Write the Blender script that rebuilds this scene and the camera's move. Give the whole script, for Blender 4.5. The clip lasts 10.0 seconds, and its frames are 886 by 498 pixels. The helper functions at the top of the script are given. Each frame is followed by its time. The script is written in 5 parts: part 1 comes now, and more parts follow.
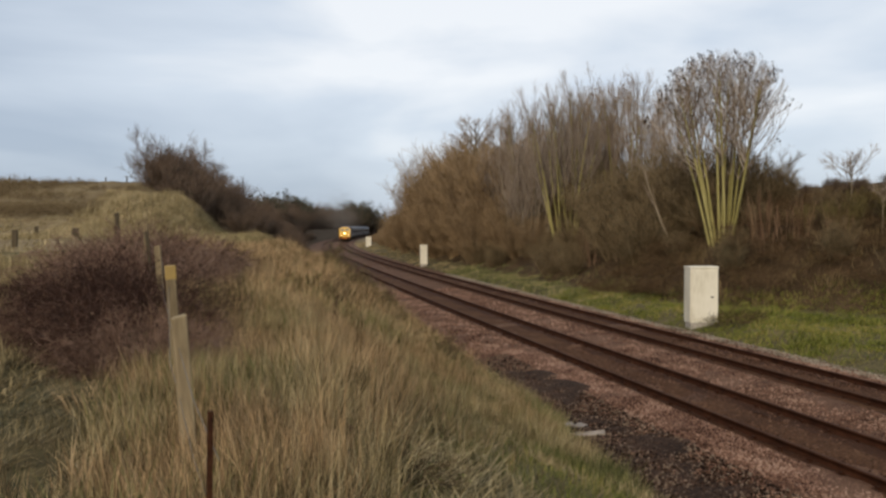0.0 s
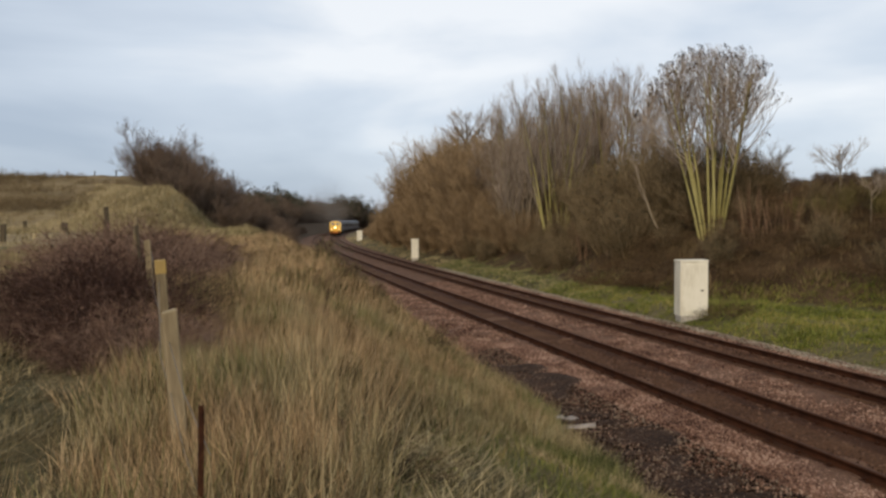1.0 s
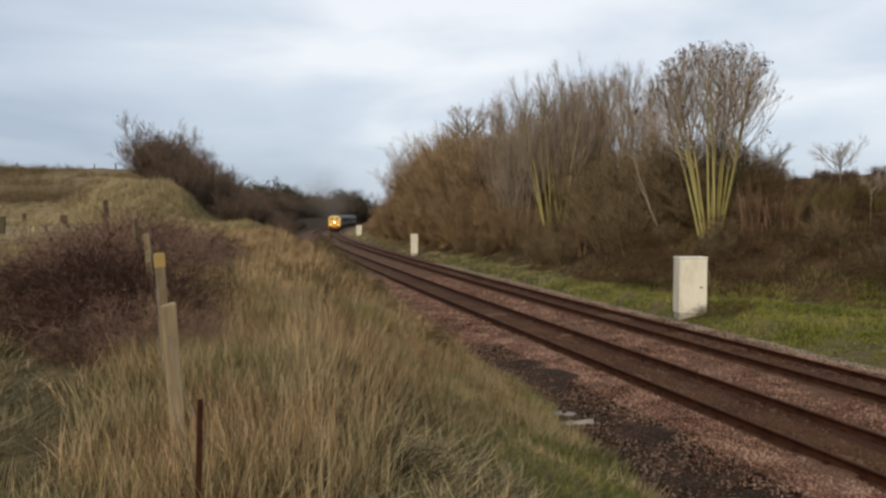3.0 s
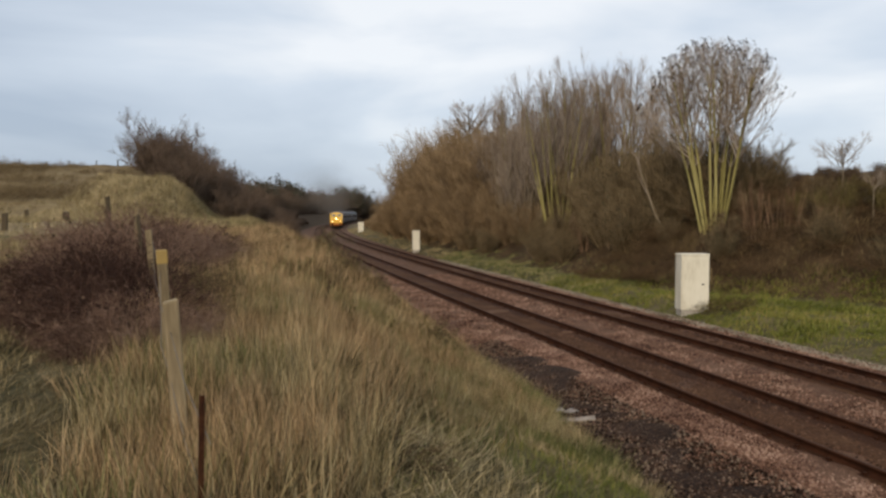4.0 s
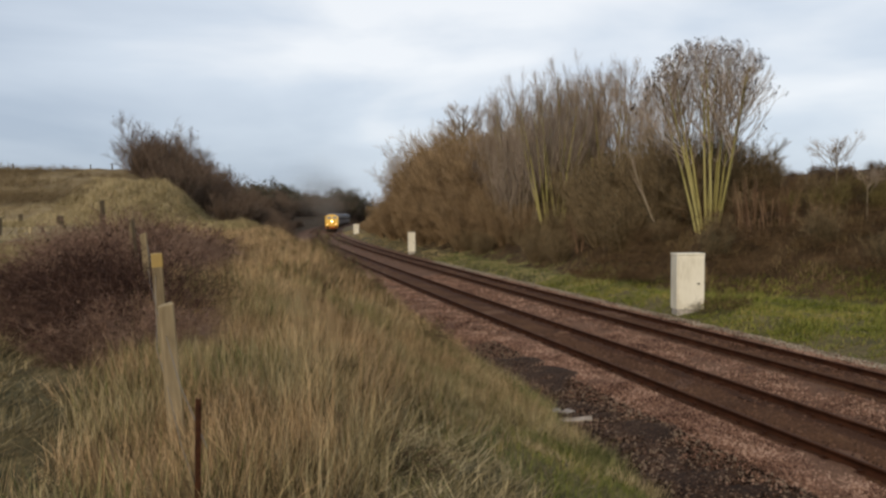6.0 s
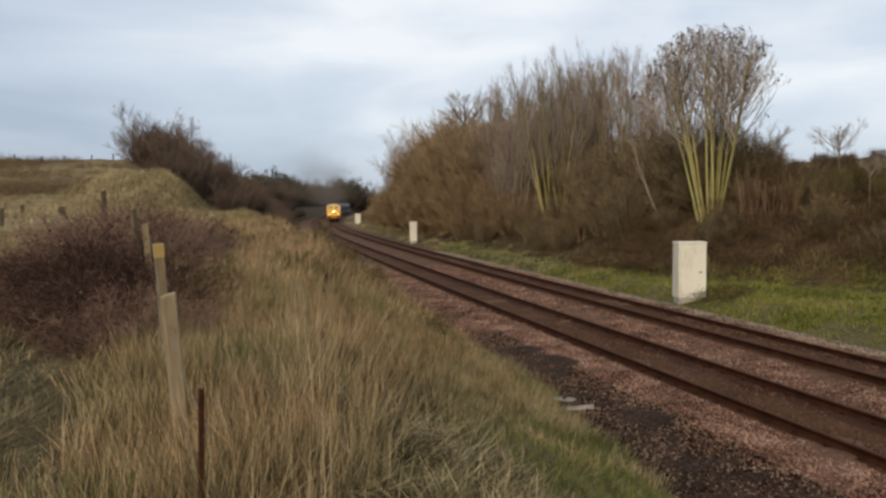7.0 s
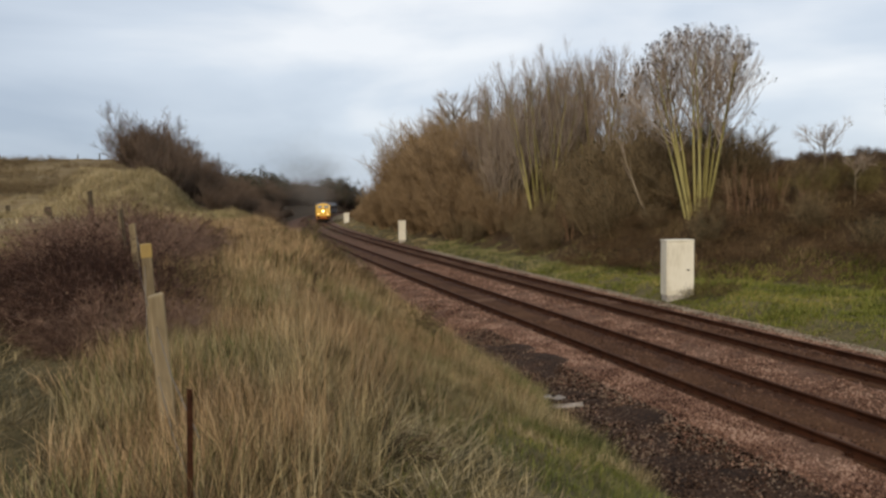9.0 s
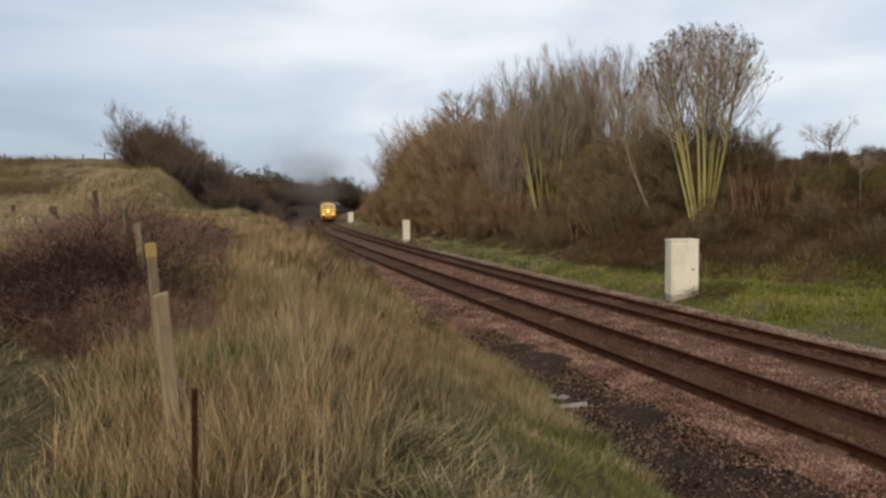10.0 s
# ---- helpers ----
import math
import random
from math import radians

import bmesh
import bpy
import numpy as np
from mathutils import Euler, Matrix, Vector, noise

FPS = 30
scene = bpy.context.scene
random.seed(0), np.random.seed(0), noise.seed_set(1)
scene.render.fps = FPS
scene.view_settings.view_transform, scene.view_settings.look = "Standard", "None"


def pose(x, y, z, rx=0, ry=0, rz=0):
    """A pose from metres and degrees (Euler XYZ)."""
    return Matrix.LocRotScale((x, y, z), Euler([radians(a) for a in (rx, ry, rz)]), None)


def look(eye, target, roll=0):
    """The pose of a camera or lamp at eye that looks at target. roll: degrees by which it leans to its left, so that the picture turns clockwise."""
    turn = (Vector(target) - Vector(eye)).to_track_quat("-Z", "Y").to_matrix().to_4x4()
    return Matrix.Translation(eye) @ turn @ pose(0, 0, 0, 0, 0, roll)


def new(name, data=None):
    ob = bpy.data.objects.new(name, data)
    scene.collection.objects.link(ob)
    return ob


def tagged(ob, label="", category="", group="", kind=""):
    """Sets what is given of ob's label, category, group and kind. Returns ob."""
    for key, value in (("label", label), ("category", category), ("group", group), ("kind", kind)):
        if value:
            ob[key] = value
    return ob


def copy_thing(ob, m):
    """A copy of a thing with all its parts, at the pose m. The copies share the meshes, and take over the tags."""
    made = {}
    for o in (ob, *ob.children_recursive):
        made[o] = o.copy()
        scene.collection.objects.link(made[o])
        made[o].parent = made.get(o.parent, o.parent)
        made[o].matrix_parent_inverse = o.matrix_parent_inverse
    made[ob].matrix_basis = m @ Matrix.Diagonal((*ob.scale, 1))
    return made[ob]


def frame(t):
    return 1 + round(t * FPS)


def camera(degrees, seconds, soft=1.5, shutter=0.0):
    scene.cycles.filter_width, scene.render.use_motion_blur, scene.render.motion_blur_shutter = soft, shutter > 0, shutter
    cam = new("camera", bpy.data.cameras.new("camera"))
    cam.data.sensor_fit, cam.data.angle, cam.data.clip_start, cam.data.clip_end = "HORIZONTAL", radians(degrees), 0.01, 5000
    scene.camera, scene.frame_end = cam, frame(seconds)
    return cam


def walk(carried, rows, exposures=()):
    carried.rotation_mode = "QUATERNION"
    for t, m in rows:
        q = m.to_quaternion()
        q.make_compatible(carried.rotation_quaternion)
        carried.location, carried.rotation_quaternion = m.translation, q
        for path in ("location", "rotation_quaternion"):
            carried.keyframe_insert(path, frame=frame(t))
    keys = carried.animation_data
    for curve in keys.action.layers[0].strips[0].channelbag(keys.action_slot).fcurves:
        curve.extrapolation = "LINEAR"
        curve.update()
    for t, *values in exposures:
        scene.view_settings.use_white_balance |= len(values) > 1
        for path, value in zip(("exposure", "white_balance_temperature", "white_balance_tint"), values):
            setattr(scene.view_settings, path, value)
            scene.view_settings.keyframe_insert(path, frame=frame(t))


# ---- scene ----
EYE = 3.495            # eye height above the rail heads, which lie at z = 0
cam = camera(60, 10.0, soft=2.6)


def aim(yaw, tilt, roll):
    return pose(0, 0, EYE, 0, 0, yaw) @ pose(0, 0, 0, 90 + tilt) @ pose(0, 0, 0, 0, 0, roll)


walk(cam, [(t, aim(a, b, c)) for t, a, b, c in (
    (0, 0.623, -1.648, -0.320), (0.5, 0.290, -1.972, -0.330), (1, -0.036, -2.106, -0.382), (1.5, -0.119, -2.275, -0.158),
    (2, -0.055, -2.403, -0.059), (2.5, -0.127, -2.389, 0.001), (4, 0.056, -2.701, 0.032), (4.5, 0.0, -2.728, 0.0),
    (5, -0.162, -2.595, -0.037), (5.5, -0.286, -2.413, -0.214), (7, -0.140, -3.392, -0.585), (7.5, -0.225, -3.645, -0.602),
    (8, -0.628, -3.820, -0.704), (8.5, -0.829, -3.815, -0.743), (9, -0.969, -3.488, -0.775), (9.5, -0.813, -3.589, -0.783),
    (10, -0.655, -3.525, -0.785))])

# ---- world and sun ----
SUN_EL, SUN_AZ = 24.0, 200.0      # degrees; azimuth clockwise from +y
world = bpy.data.worlds.new("world")
scene.world = world
world.use_nodes = True
wn, wl = world.node_tree.nodes, world.node_tree.links
wn.clear()


def wnode(kind, **kw):
    n = wn.new(kind)
    for k, v in kw.items():
        n.inputs[k].default_value = v
    return n


sky = wn.new("ShaderNodeTexSky")
sky.sky_type, sky.sun_disc = "NISHITA", False
sky.sun_elevation, sky.sun_rotation = radians(SUN_EL), radians(SUN_AZ)
sky_bg = wnode("ShaderNodeBackground", Strength=0.11)
wl.new(sky.outputs[0], sky_bg.inputs[0])
coord = wn.new("ShaderNodeTexCoord")
# clouds lie in long flat banks: stretch the direction upwards
stretch = wn.new("ShaderNodeMapping")
stretch.inputs["Scale"].default_value = (1.0, 1.0, 3.2)
stretch.inputs["Location"].default_value = (0.35, 0.0, 0.12)
wl.new(coord.outputs["Generated"], stretch.inputs[0])
bank = wnode("ShaderNodeTexNoise", Scale=2.3, Detail=5.0, Roughness=0.46, Distortion=0.3)
wl.new(stretch.outputs[0], bank.inputs["Vector"])
shade = wn.new("ShaderNodeValToRGB")
els = shade.color_ramp.elements
els[0].position, els[0].color = 0.20, (0.44, 0.52, 0.64, 1)
els[1].position, els[1].color = 0.62, (0.93, 0.96, 1.0, 1)
mid = els.new(0.46)
mid.color = (0.68, 0.755, 0.855, 1)
# the cloud lies thicker to both sides and low over the horizon
parts_xyz = wn.new("ShaderNodeSeparateXYZ")
wl.new(coord.outputs["Generated"], parts_xyz.inputs[0])
def wmath(kind, a, b):
    n = wn.new("ShaderNodeMath")
    n.operation = kind
    for slot, v in zip(n.inputs, (a, b)):
        if isinstance(v, float):
            slot.default_value = v
        else:
            wl.new(v, slot)
    return n.outputs[0]


off = wmath("SUBTRACT", parts_xyz.outputs[0], 0.28)
side_fall = wmath("MULTIPLY", wmath("MULTIPLY", off, off), -0.62)
rise = wmath("MULTIPLY", wmath("SUBTRACT", wmath("MINIMUM", parts_xyz.outputs[2], 0.34), 0.2), 0.75)
thick = wmath("ADD", wmath("ADD", wmath("ADD", side_fall, rise), bank.outputs["Fac"]), 0.105)
wl.new(thick, shade.inputs[0])
cloud_bg = wnode("ShaderNodeBackground", Strength=1.0)
wl.new(shade.outputs[0], cloud_bg.inputs[0])
sky_mix = wnode("ShaderNodeMixShader", Fac=0.9)
wl.new(sky_bg.outputs[0], sky_mix.inputs[1])
wl.new(cloud_bg.outputs[0], sky_mix.inputs[2])
world_out = wn.new("ShaderNodeOutputWorld")
wl.new(sky_mix.outputs[0], world_out.inputs[0])

sun = new("sun", bpy.data.lights.new("sun", "SUN"))
sun.data.energy, sun.data.angle, sun.data.color = 2.4, radians(12), (1.0, 0.83, 0.61)
sa, se = radians(SUN_AZ), radians(SUN_EL)
sun.matrix_world = look((math.sin(sa) * math.cos(se) * 50, math.cos(sa) * math.cos(se) * 50, math.sin(se) * 50), (0, 0, 0))
scene.view_settings.exposure = 0.0

# ---- materials ----


def material(name, ramp, scale=3.0, fine=40.0, fine_amount=0.35, rough=0.85, metal=0.0, bump=0.3, bump_dist=0.02,
             island=0.0, spec=0.12, stretch_z=1.0, obj_random=0.0):
    """ramp: colours from dark to light, picked by a coarse and a fine noise; island and obj_random shift the pick piece by piece."""
    m = bpy.data.materials.new(name)
    m.use_nodes = True
    n, l = m.node_tree.nodes, m.node_tree.links
    b = n["Principled BSDF"]
    b.inputs["Roughness"].default_value, b.inputs["Metallic"].default_value = rough, metal
    b.inputs["Specular IOR Level"].default_value = spec
    tc = n.new("ShaderNodeTexCoord")
    mp = n.new("ShaderNodeMapping")
    mp.inputs["Scale"].default_value = (1, 1, stretch_z)
    l.new(tc.outputs["Object"], mp.inputs[0])
    big, small = n.new("ShaderNodeTexNoise"), n.new("ShaderNodeTexNoise")
    for q, s, d in ((big, scale, 4.0), (small, fine, 3.0)):
        q.inputs["Scale"].default_value, q.inputs["Detail"].default_value = s, d
        l.new(mp.outputs[0], q.inputs["Vector"])
    add = n.new("ShaderNodeMix")
    add.data_type = "FLOAT"
    add.inputs[0].default_value = fine_amount
    l.new(big.outputs["Fac"], add.inputs[2])
    l.new(small.outputs["Fac"], add.inputs[3])
    pick = add.outputs[0]
    for amount, node, out in ((island, "ShaderNodeNewGeometry", "Random Per Island"), (obj_random, "ShaderNodeObjectInfo", "Random")):
        if amount:
            r = n.new(node)
            sc = n.new("ShaderNodeMath")
            sc.operation = "MULTIPLY_ADD"
            sc.inputs[1].default_value, sc.inputs[2].default_value = amount, -amount / 2
            l.new(r.outputs[out], sc.inputs[0])
            sm = n.new("ShaderNodeMath")
            l.new(pick, sm.inputs[0])
            l.new(sc.outputs[0], sm.inputs[1])
            pick = sm.outputs[0]
    cr = n.new("ShaderNodeValToRGB")
    e = cr.color_ramp.elements
    for i, c in enumerate(ramp):
        p = 0.3 + 0.4 * i / max(1, len(ramp) - 1)
        if i < 2:
            e[i].position, e[i].color = p, (*c, 1)
        else:
            e.new(p).color = (*c, 1)
    l.new(pick, cr.inputs[0])
    l.new(cr.outputs[0], b.inputs["Base Color"])
    if bump:
        bp = n.new("ShaderNodeBump")
        bp.inputs["Strength"].default_value, bp.inputs["Distance"].default_value = bump, bump_dist
        l.new(pick if not (island or obj_random) else add.outputs[0], bp.inputs["Height"])
        l.new(bp.outputs[0], b.inputs["Normal"])
    return m


def glow_material(name, colour, strength):
    m = bpy.data.materials.new(name)
    m.use_nodes = True
    b = m.node_tree.nodes["Principled BSDF"]
    b.inputs["Base Color"].default_value = (*colour, 1)
    b.inputs["Emission Color"].default_value, b.inputs["Emission Strength"].default_value = (*colour, 1), strength
    return m


M_ground = material("rough_grass_ground", [(0.022, 0.021, 0.009), (0.055, 0.047, 0.02), (0.11, 0.087, 0.041), (0.17, 0.13, 0.065)],
                    scale=0.5, fine=14, fine_amount=0.5, bump=0.8, bump_dist=0.08)
M_hill = material("hill_pasture", [(0.062, 0.042, 0.02), (0.13, 0.091, 0.044), (0.19, 0.142, 0.072), (0.25, 0.20, 0.11)], scale=0.13, fine=1.6, fine_amount=0.45,
                  bump=0.8, bump_dist=0.2)
M_litter_shade = material("leaf_litter_and_tree_shade", [(0.019, 0.011, 0.0055), (0.049, 0.03, 0.0145), (0.10, 0.064, 0.031)], scale=0.7, fine=9, fine_amount=0.5,
                    bump=0.8, bump_dist=0.1)
M_ballast = material("ballast_bed", [(0.036, 0.017, 0.010), (0.10, 0.052, 0.031), (0.175, 0.10, 0.063)], scale=1.2, fine=26, fine_amount=0.62,
                     bump=1.0, bump_dist=0.05)
M_stone = material("ballast_stone", [(0.036, 0.0165, 0.0105), (0.115, 0.061, 0.041), (0.195, 0.112, 0.079), (0.32, 0.21, 0.155)], scale=1.2, fine=30,
                   island=0.32, bump=0.2)
M_bed_dark = material("oily_ballast", [(0.024, 0.009, 0.003), (0.062, 0.026, 0.010), (0.115, 0.058, 0.027)], scale=0.8, fine=24, fine_amount=0.6,
                      bump=1.0, bump_dist=0.05)
M_rail_strip = material("dark_rail_strip", [(0.016, 0.006, 0.002), (0.04, 0.015, 0.006), (0.08, 0.034, 0.015)], scale=0.9, fine=24, fine_amount=0.6, bump=1.0, bump_dist=0.05)
M_cess = material("dark_cess_soil", [(0.010, 0.005, 0.003), (0.034, 0.018, 0.011), (0.075, 0.045, 0.030), (0.17, 0.125, 0.092)], scale=2, fine=18,
                  island=0.5, fine_amount=0.6, bump=1.0, bump_dist=0.05)
M_soil = material("dark_damp_soil", [(0.007, 0.003, 0.0015), (0.019, 0.0095, 0.005), (0.04, 0.021, 0.012), (0.09, 0.052, 0.033)], scale=1.3, fine=16,
                  fine_amount=0.6, bump=1.0, bump_dist=0.06)
M_rust = material("rusty_rail", [(0.014, 0.005, 0.002), (0.034, 0.012, 0.005), (0.06, 0.022, 0.01)], scale=3, fine=60, rough=0.85, metal=0.0)
M_railtop = material("worn_rail_top", [(0.035, 0.016, 0.009), (0.07, 0.034, 0.02)], scale=1, fine=30, rough=0.8, metal=0.0, bump=0.05)
M_sleeper = material("stained_sleeper", [(0.032, 0.017, 0.010), (0.085, 0.045, 0.028), (0.135, 0.08, 0.055)], scale=2, fine=30, obj_random=0.3)
M_cab = material("weathered_white_paint", [(0.50, 0.46, 0.36), (0.63, 0.595, 0.49), (0.69, 0.655, 0.56)], scale=1.6, fine=14, rough=0.6, bump=0.08, stretch_z=0.3, spec=0.4)
M_conc = material("grey_concrete", [(0.22, 0.2, 0.17), (0.36, 0.33, 0.29), (0.46, 0.43, 0.39)], scale=4, fine=50)
M_seam = material("dark_seam", [(0.03, 0.03, 0.028), (0.06, 0.055, 0.05)], scale=4, fine=50)
M_post = material("weathered_post_wood", [(0.09, 0.068, 0.04), (0.19, 0.147, 0.088), (0.29, 0.23, 0.142)], scale=5, fine=40, stretch_z=0.12, bump=0.5, obj_random=0.2)
M_postdark = material("old_dark_post_wood", [(0.04, 0.033, 0.022), (0.09, 0.07, 0.045)], scale=5, fine=40, stretch_z=0.12, bump=0.5)
M_yellow = material("yellow_paint", [(0.24, 0.17, 0.07), (0.34, 0.235, 0.075)], scale=8, fine=40, rough=0.6)
M_stake = material("rusty_iron", [(0.014, 0.007, 0.004), (0.04, 0.016, 0.008), (0.08, 0.034, 0.015)], scale=9, fine=60, rough=0.8, metal=0.3)
M_wire = material("dull_wire", [(0.12, 0.11, 0.10), (0.2, 0.18, 0.16)], scale=9, fine=60, rough=0.6, metal=0.5)

# ---- the plan: one curved line, the outer rail of the near track, and what lies across it ----
S0, S1 = -70, 420
_s = np.arange(S0, S1 + 1, 1.0)
_c = np.interp(_s, [45.0, 100.0], [0.000443, 0.000973])
_h = -0.26939 + np.cumsum(_c) - np.cumsum(_c)[-S0]
LX, LY = np.cumsum(np.sin(_h)), np.cumsum(np.cos(_h))
LX, LY = LX - LX[-S0] + 8.797, LY - LY[-S0]
GAUGE, SECOND = 1.505, 3.615


def along(s, o, z=0.0):
    """The place at s metres along the line and o metres to the right of it."""
    x, y, h = np.interp(s, _s, LX), np.interp(s, _s, LY), np.interp(s, _s, _h)
    return Vector((float(x + o * np.cos(h)), float(y - o * np.sin(h)), float(z)))


def across(x, y):
    """s and o of places in the plan (arrays)."""
    x, y = np.asarray(x, float), np.asarray(y, float)
    flat_x, flat_y = x.ravel(), y.ravel()
    s, o = np.empty(flat_x.size), np.empty(flat_x.size)
    for a in range(0, flat_x.size, 20000):
        px, py = flat_x[a:a + 20000], flat_y[a:a + 20000]
        d = (px[:, None] - LX[::2]) ** 2 + (py[:, None] - LY[::2]) ** 2
        i = d.argmin(1) * 2
        dx, dy = px - LX[i], py - LY[i]
        s[a:a + 20000] = _s[i] + dx * np.sin(_h[i]) + dy * np.cos(_h[i])
        o[a:a + 20000] = dx * np.cos(_h[i]) - dy * np.sin(_h[i])
    return s.reshape(x.shape), o.reshape(x.shape)


def smooth(v, a, b):
    t = np.clip((v - a) / (b - a), 0, 1)
    return t * t * (3 - 2 * t)


def waves(x, y):
    return (np.sin(x * 0.9 + 1.3 * np.sin(y * 0.37)) * 0.5 + np.sin(y * 1.3 + 0.8 * np.sin(x * 0.61)) * 0.5
            + np.sin(x * 2.3 + y * 1.9) * 0.25 + np.sin(x * 3.1 - y * 2.7 + 1) * 0.2)


def foot(s):
    """How far out the bank behind the far verge begins."""
    return 9.3 + np.clip((34 - s) * 0.58, 0, 4.5)


def toe(s):
    """How far out the near grass bank begins."""
    return 2.9 - 0.5 * smooth(s, 13, 18) + 0.95 * smooth(s, 22, 30)


def height(x, y):
    """The ground's height at places in the plan (arrays)."""
    x, y = np.asarray(x, float), np.asarray(y, float)
    s, o = across(x, y)
    z = np.full(x.shape, -0.45)
    # far side: verge, bank and field behind it
    ft = foot(s)
    verge = -0.30 + 0.35 * smooth(o, 6.2, 8.5)
    climb = np.clip(o - ft, 0, None)
    crest = 6.3 + 0.2 * smooth(s, 40, 90)
    far = verge + crest * (1 - np.exp(-((climb / 9.0) ** 1.35)))
    z = np.where(o > 5.5, far, z)
    # near side: cess, grass bank up to the fence, field and hill
    up = np.clip(-toe(s) - o, 0, None)
    top = 1.95 + 0.85 * smooth(s, 8, 40)
    steep = 4.9 - 1.25 * smooth(s, 14, 28) + 1.6 * smooth(s, 30, 42) - 1.2 * smooth(s, 48, 60)
    bank = -0.42 + (top + 0.42) * np.clip(up / steep, 0, 1) ** (1.0 - 0.25 * smooth(s, 14, 40))
    near = np.where(up > 0, bank, -0.42)
    # the left bank of the cutting further on, with its rounded end
    on = smooth(s, 51, 62)
    cut = smooth(s, 37, 46.5) * (2.45 - 0.55 * on + 1.5 * smooth(s, 58, 110)) * smooth(-o, 9.4 - 0.9 * on, 12.7 + 2.8 * on) * (1 - 0.45 * smooth(-o, 20, 34)) * (1 - (1 - on) * smooth(-o, 14.3, 18.5))
    # the field behind the fence and the hill beyond
    d = np.hypot(x, y)
    hill = 4.25 * smooth(s, 34, 68) * smooth(-o, 11.5, 16.5) + 2.0 * smooth(s, -20, 34) * smooth(-o, 26, 60)
    field = 0.6 * smooth(-o, 9.6, 13) * smooth(s, 9, 19) * (1 - smooth(s, 28, 42))
    near = near + np.maximum(hill, cut) + field - 0.25 * smooth(-o, 10.5, 13) * (1 - smooth(s, 20, 34))
    z = np.where(o < -2.4, near, z)
    rough = 0.06 * waves(x, y) * smooth(np.maximum(o - 7, -4 - o), 0, 2) * (1 + 2 * smooth(d, 30, 80))
    return z + rough


def ground_at(x, y):
    return float(height(np.array([x]), np.array([y]))[0])


# ---- mesh helpers ----


def part(name, bm, mat, parent=None, label=""):
    me = bpy.data.meshes.new(name)
    bm.to_mesh(me)
    bm.free()
    if mat:
        me.materials.append(mat)
    ob = new(name, me)
    if parent:
        ob.parent = parent
    if label:
        ob["label"] = label
    return ob


def from_arrays(name, verts, faces, mats, index=None, shade_smooth=False):
    """A mesh object from numpy arrays: verts (n, 3), faces (m, 3 or 4)."""
    me = bpy.data.meshes.new(name)
    verts, faces = np.asarray(verts, np.float32), np.asarray(faces, np.int32)
    k = faces.shape[1]
    me.vertices.add(len(verts))
    me.vertices.foreach_set("co", verts.ravel())
    me.loops.add(faces.size)
    me.loops.foreach_set("vertex_index", faces.ravel())
    me.polygons.add(len(faces))
    me.polygons.foreach_set("loop_start", np.arange(0, faces.size, k, dtype=np.int32))
    for m in (mats if isinstance(mats, (list, tuple)) else [mats]):
        me.materials.append(m)
    if index is not None:
        me.polygons.foreach_set("material_index", np.asarray(index, np.int32))
    if shade_smooth:
        me.polygons.foreach_set("use_smooth", np.ones(len(faces), bool))
    me.update(calc_edges=True)
    me.validate()
    return new(name, me)


def box(bm, size, at=(0, 0, 0), rot=None, bevel=0.0):
    m = Matrix.Translation(at) @ (rot or Matrix()) @ Matrix.Diagonal((*size, 1))
    g = bmesh.ops.create_cube(bm, size=1, matrix=m)
    if bevel:
        es = list({e for v in g["verts"] for e in v.link_edges})
        bmesh.ops.bevel(bm, geom=es, offset=bevel, segments=2, affect="EDGES", profile=0.5)
    return g


def boxed(name, size, at, mat, parent=None, label="", bevel=0.01, rot=None):
    bm = bmesh.new()
    box(bm, size, at, rot, bevel)
    return part(name, bm, mat, parent, label)


def empty(name, m):
    ob = new(name)
    ob.empty_display_size = 0.2
    ob.matrix_world = m
    return ob


# ---- ground ----


def axis(near, far, step, grow):
    out, v, st = [], near, step
    while v < far:
        out.append(v)
        st *= grow
        v += st
    return out + [far]


def build_ground():
    xr = axis(26, 2600, 0.45, 1.09)
    xl = [-v for v in axis(34, 2600, 0.45, 1.09)][::-1]
    xs = np.array(xl + list(np.arange(-33.6, 26, 0.45)) + xr)
    ys = np.array([-v for v in axis(4, 2600, 0.6, 1.15)][::-1] + list(np.arange(-3.6, 56, 0.45)) + axis(56, 2600, 0.5, 1.03))
    gx, gy = np.meshgrid(xs, ys)
    gz = height(gx, gy)
    v = np.stack([gx, gy, gz], -1).reshape(-1, 3)
    nx, ny = len(xs), len(ys)
    i = np.arange(nx * ny).reshape(ny, nx)
    f = np.stack([i[:-1, :-1], i[:-1, 1:], i[1:, 1:], i[1:, :-1]], -1).reshape(-1, 4)
    c = v[f].mean(1)
    s, o = across(c[:, 0], c[:, 1])
    hilly = ((o < -11) & (np.hypot(c[:, 0], c[:, 1]) > 24)) | (np.hypot(c[:, 0], c[:, 1]) > 140)
    kind = np.where(hilly, 1, 0)
    kind[(o > foot(s) + 0.3) & (o < 40)] = 2
    # far left bank: the dark litter colour also paints in the trees' shade
    kind[(s > 57) & (o < -2.4) & (o > -14.5)] = 2
    ob = from_arrays("ground", v, f, [M_ground, M_hill, M_litter_shade], kind, True)
    tagged(ob, "rough winter grass on railway banks and a hill", "ground", kind="structure")


build_ground()


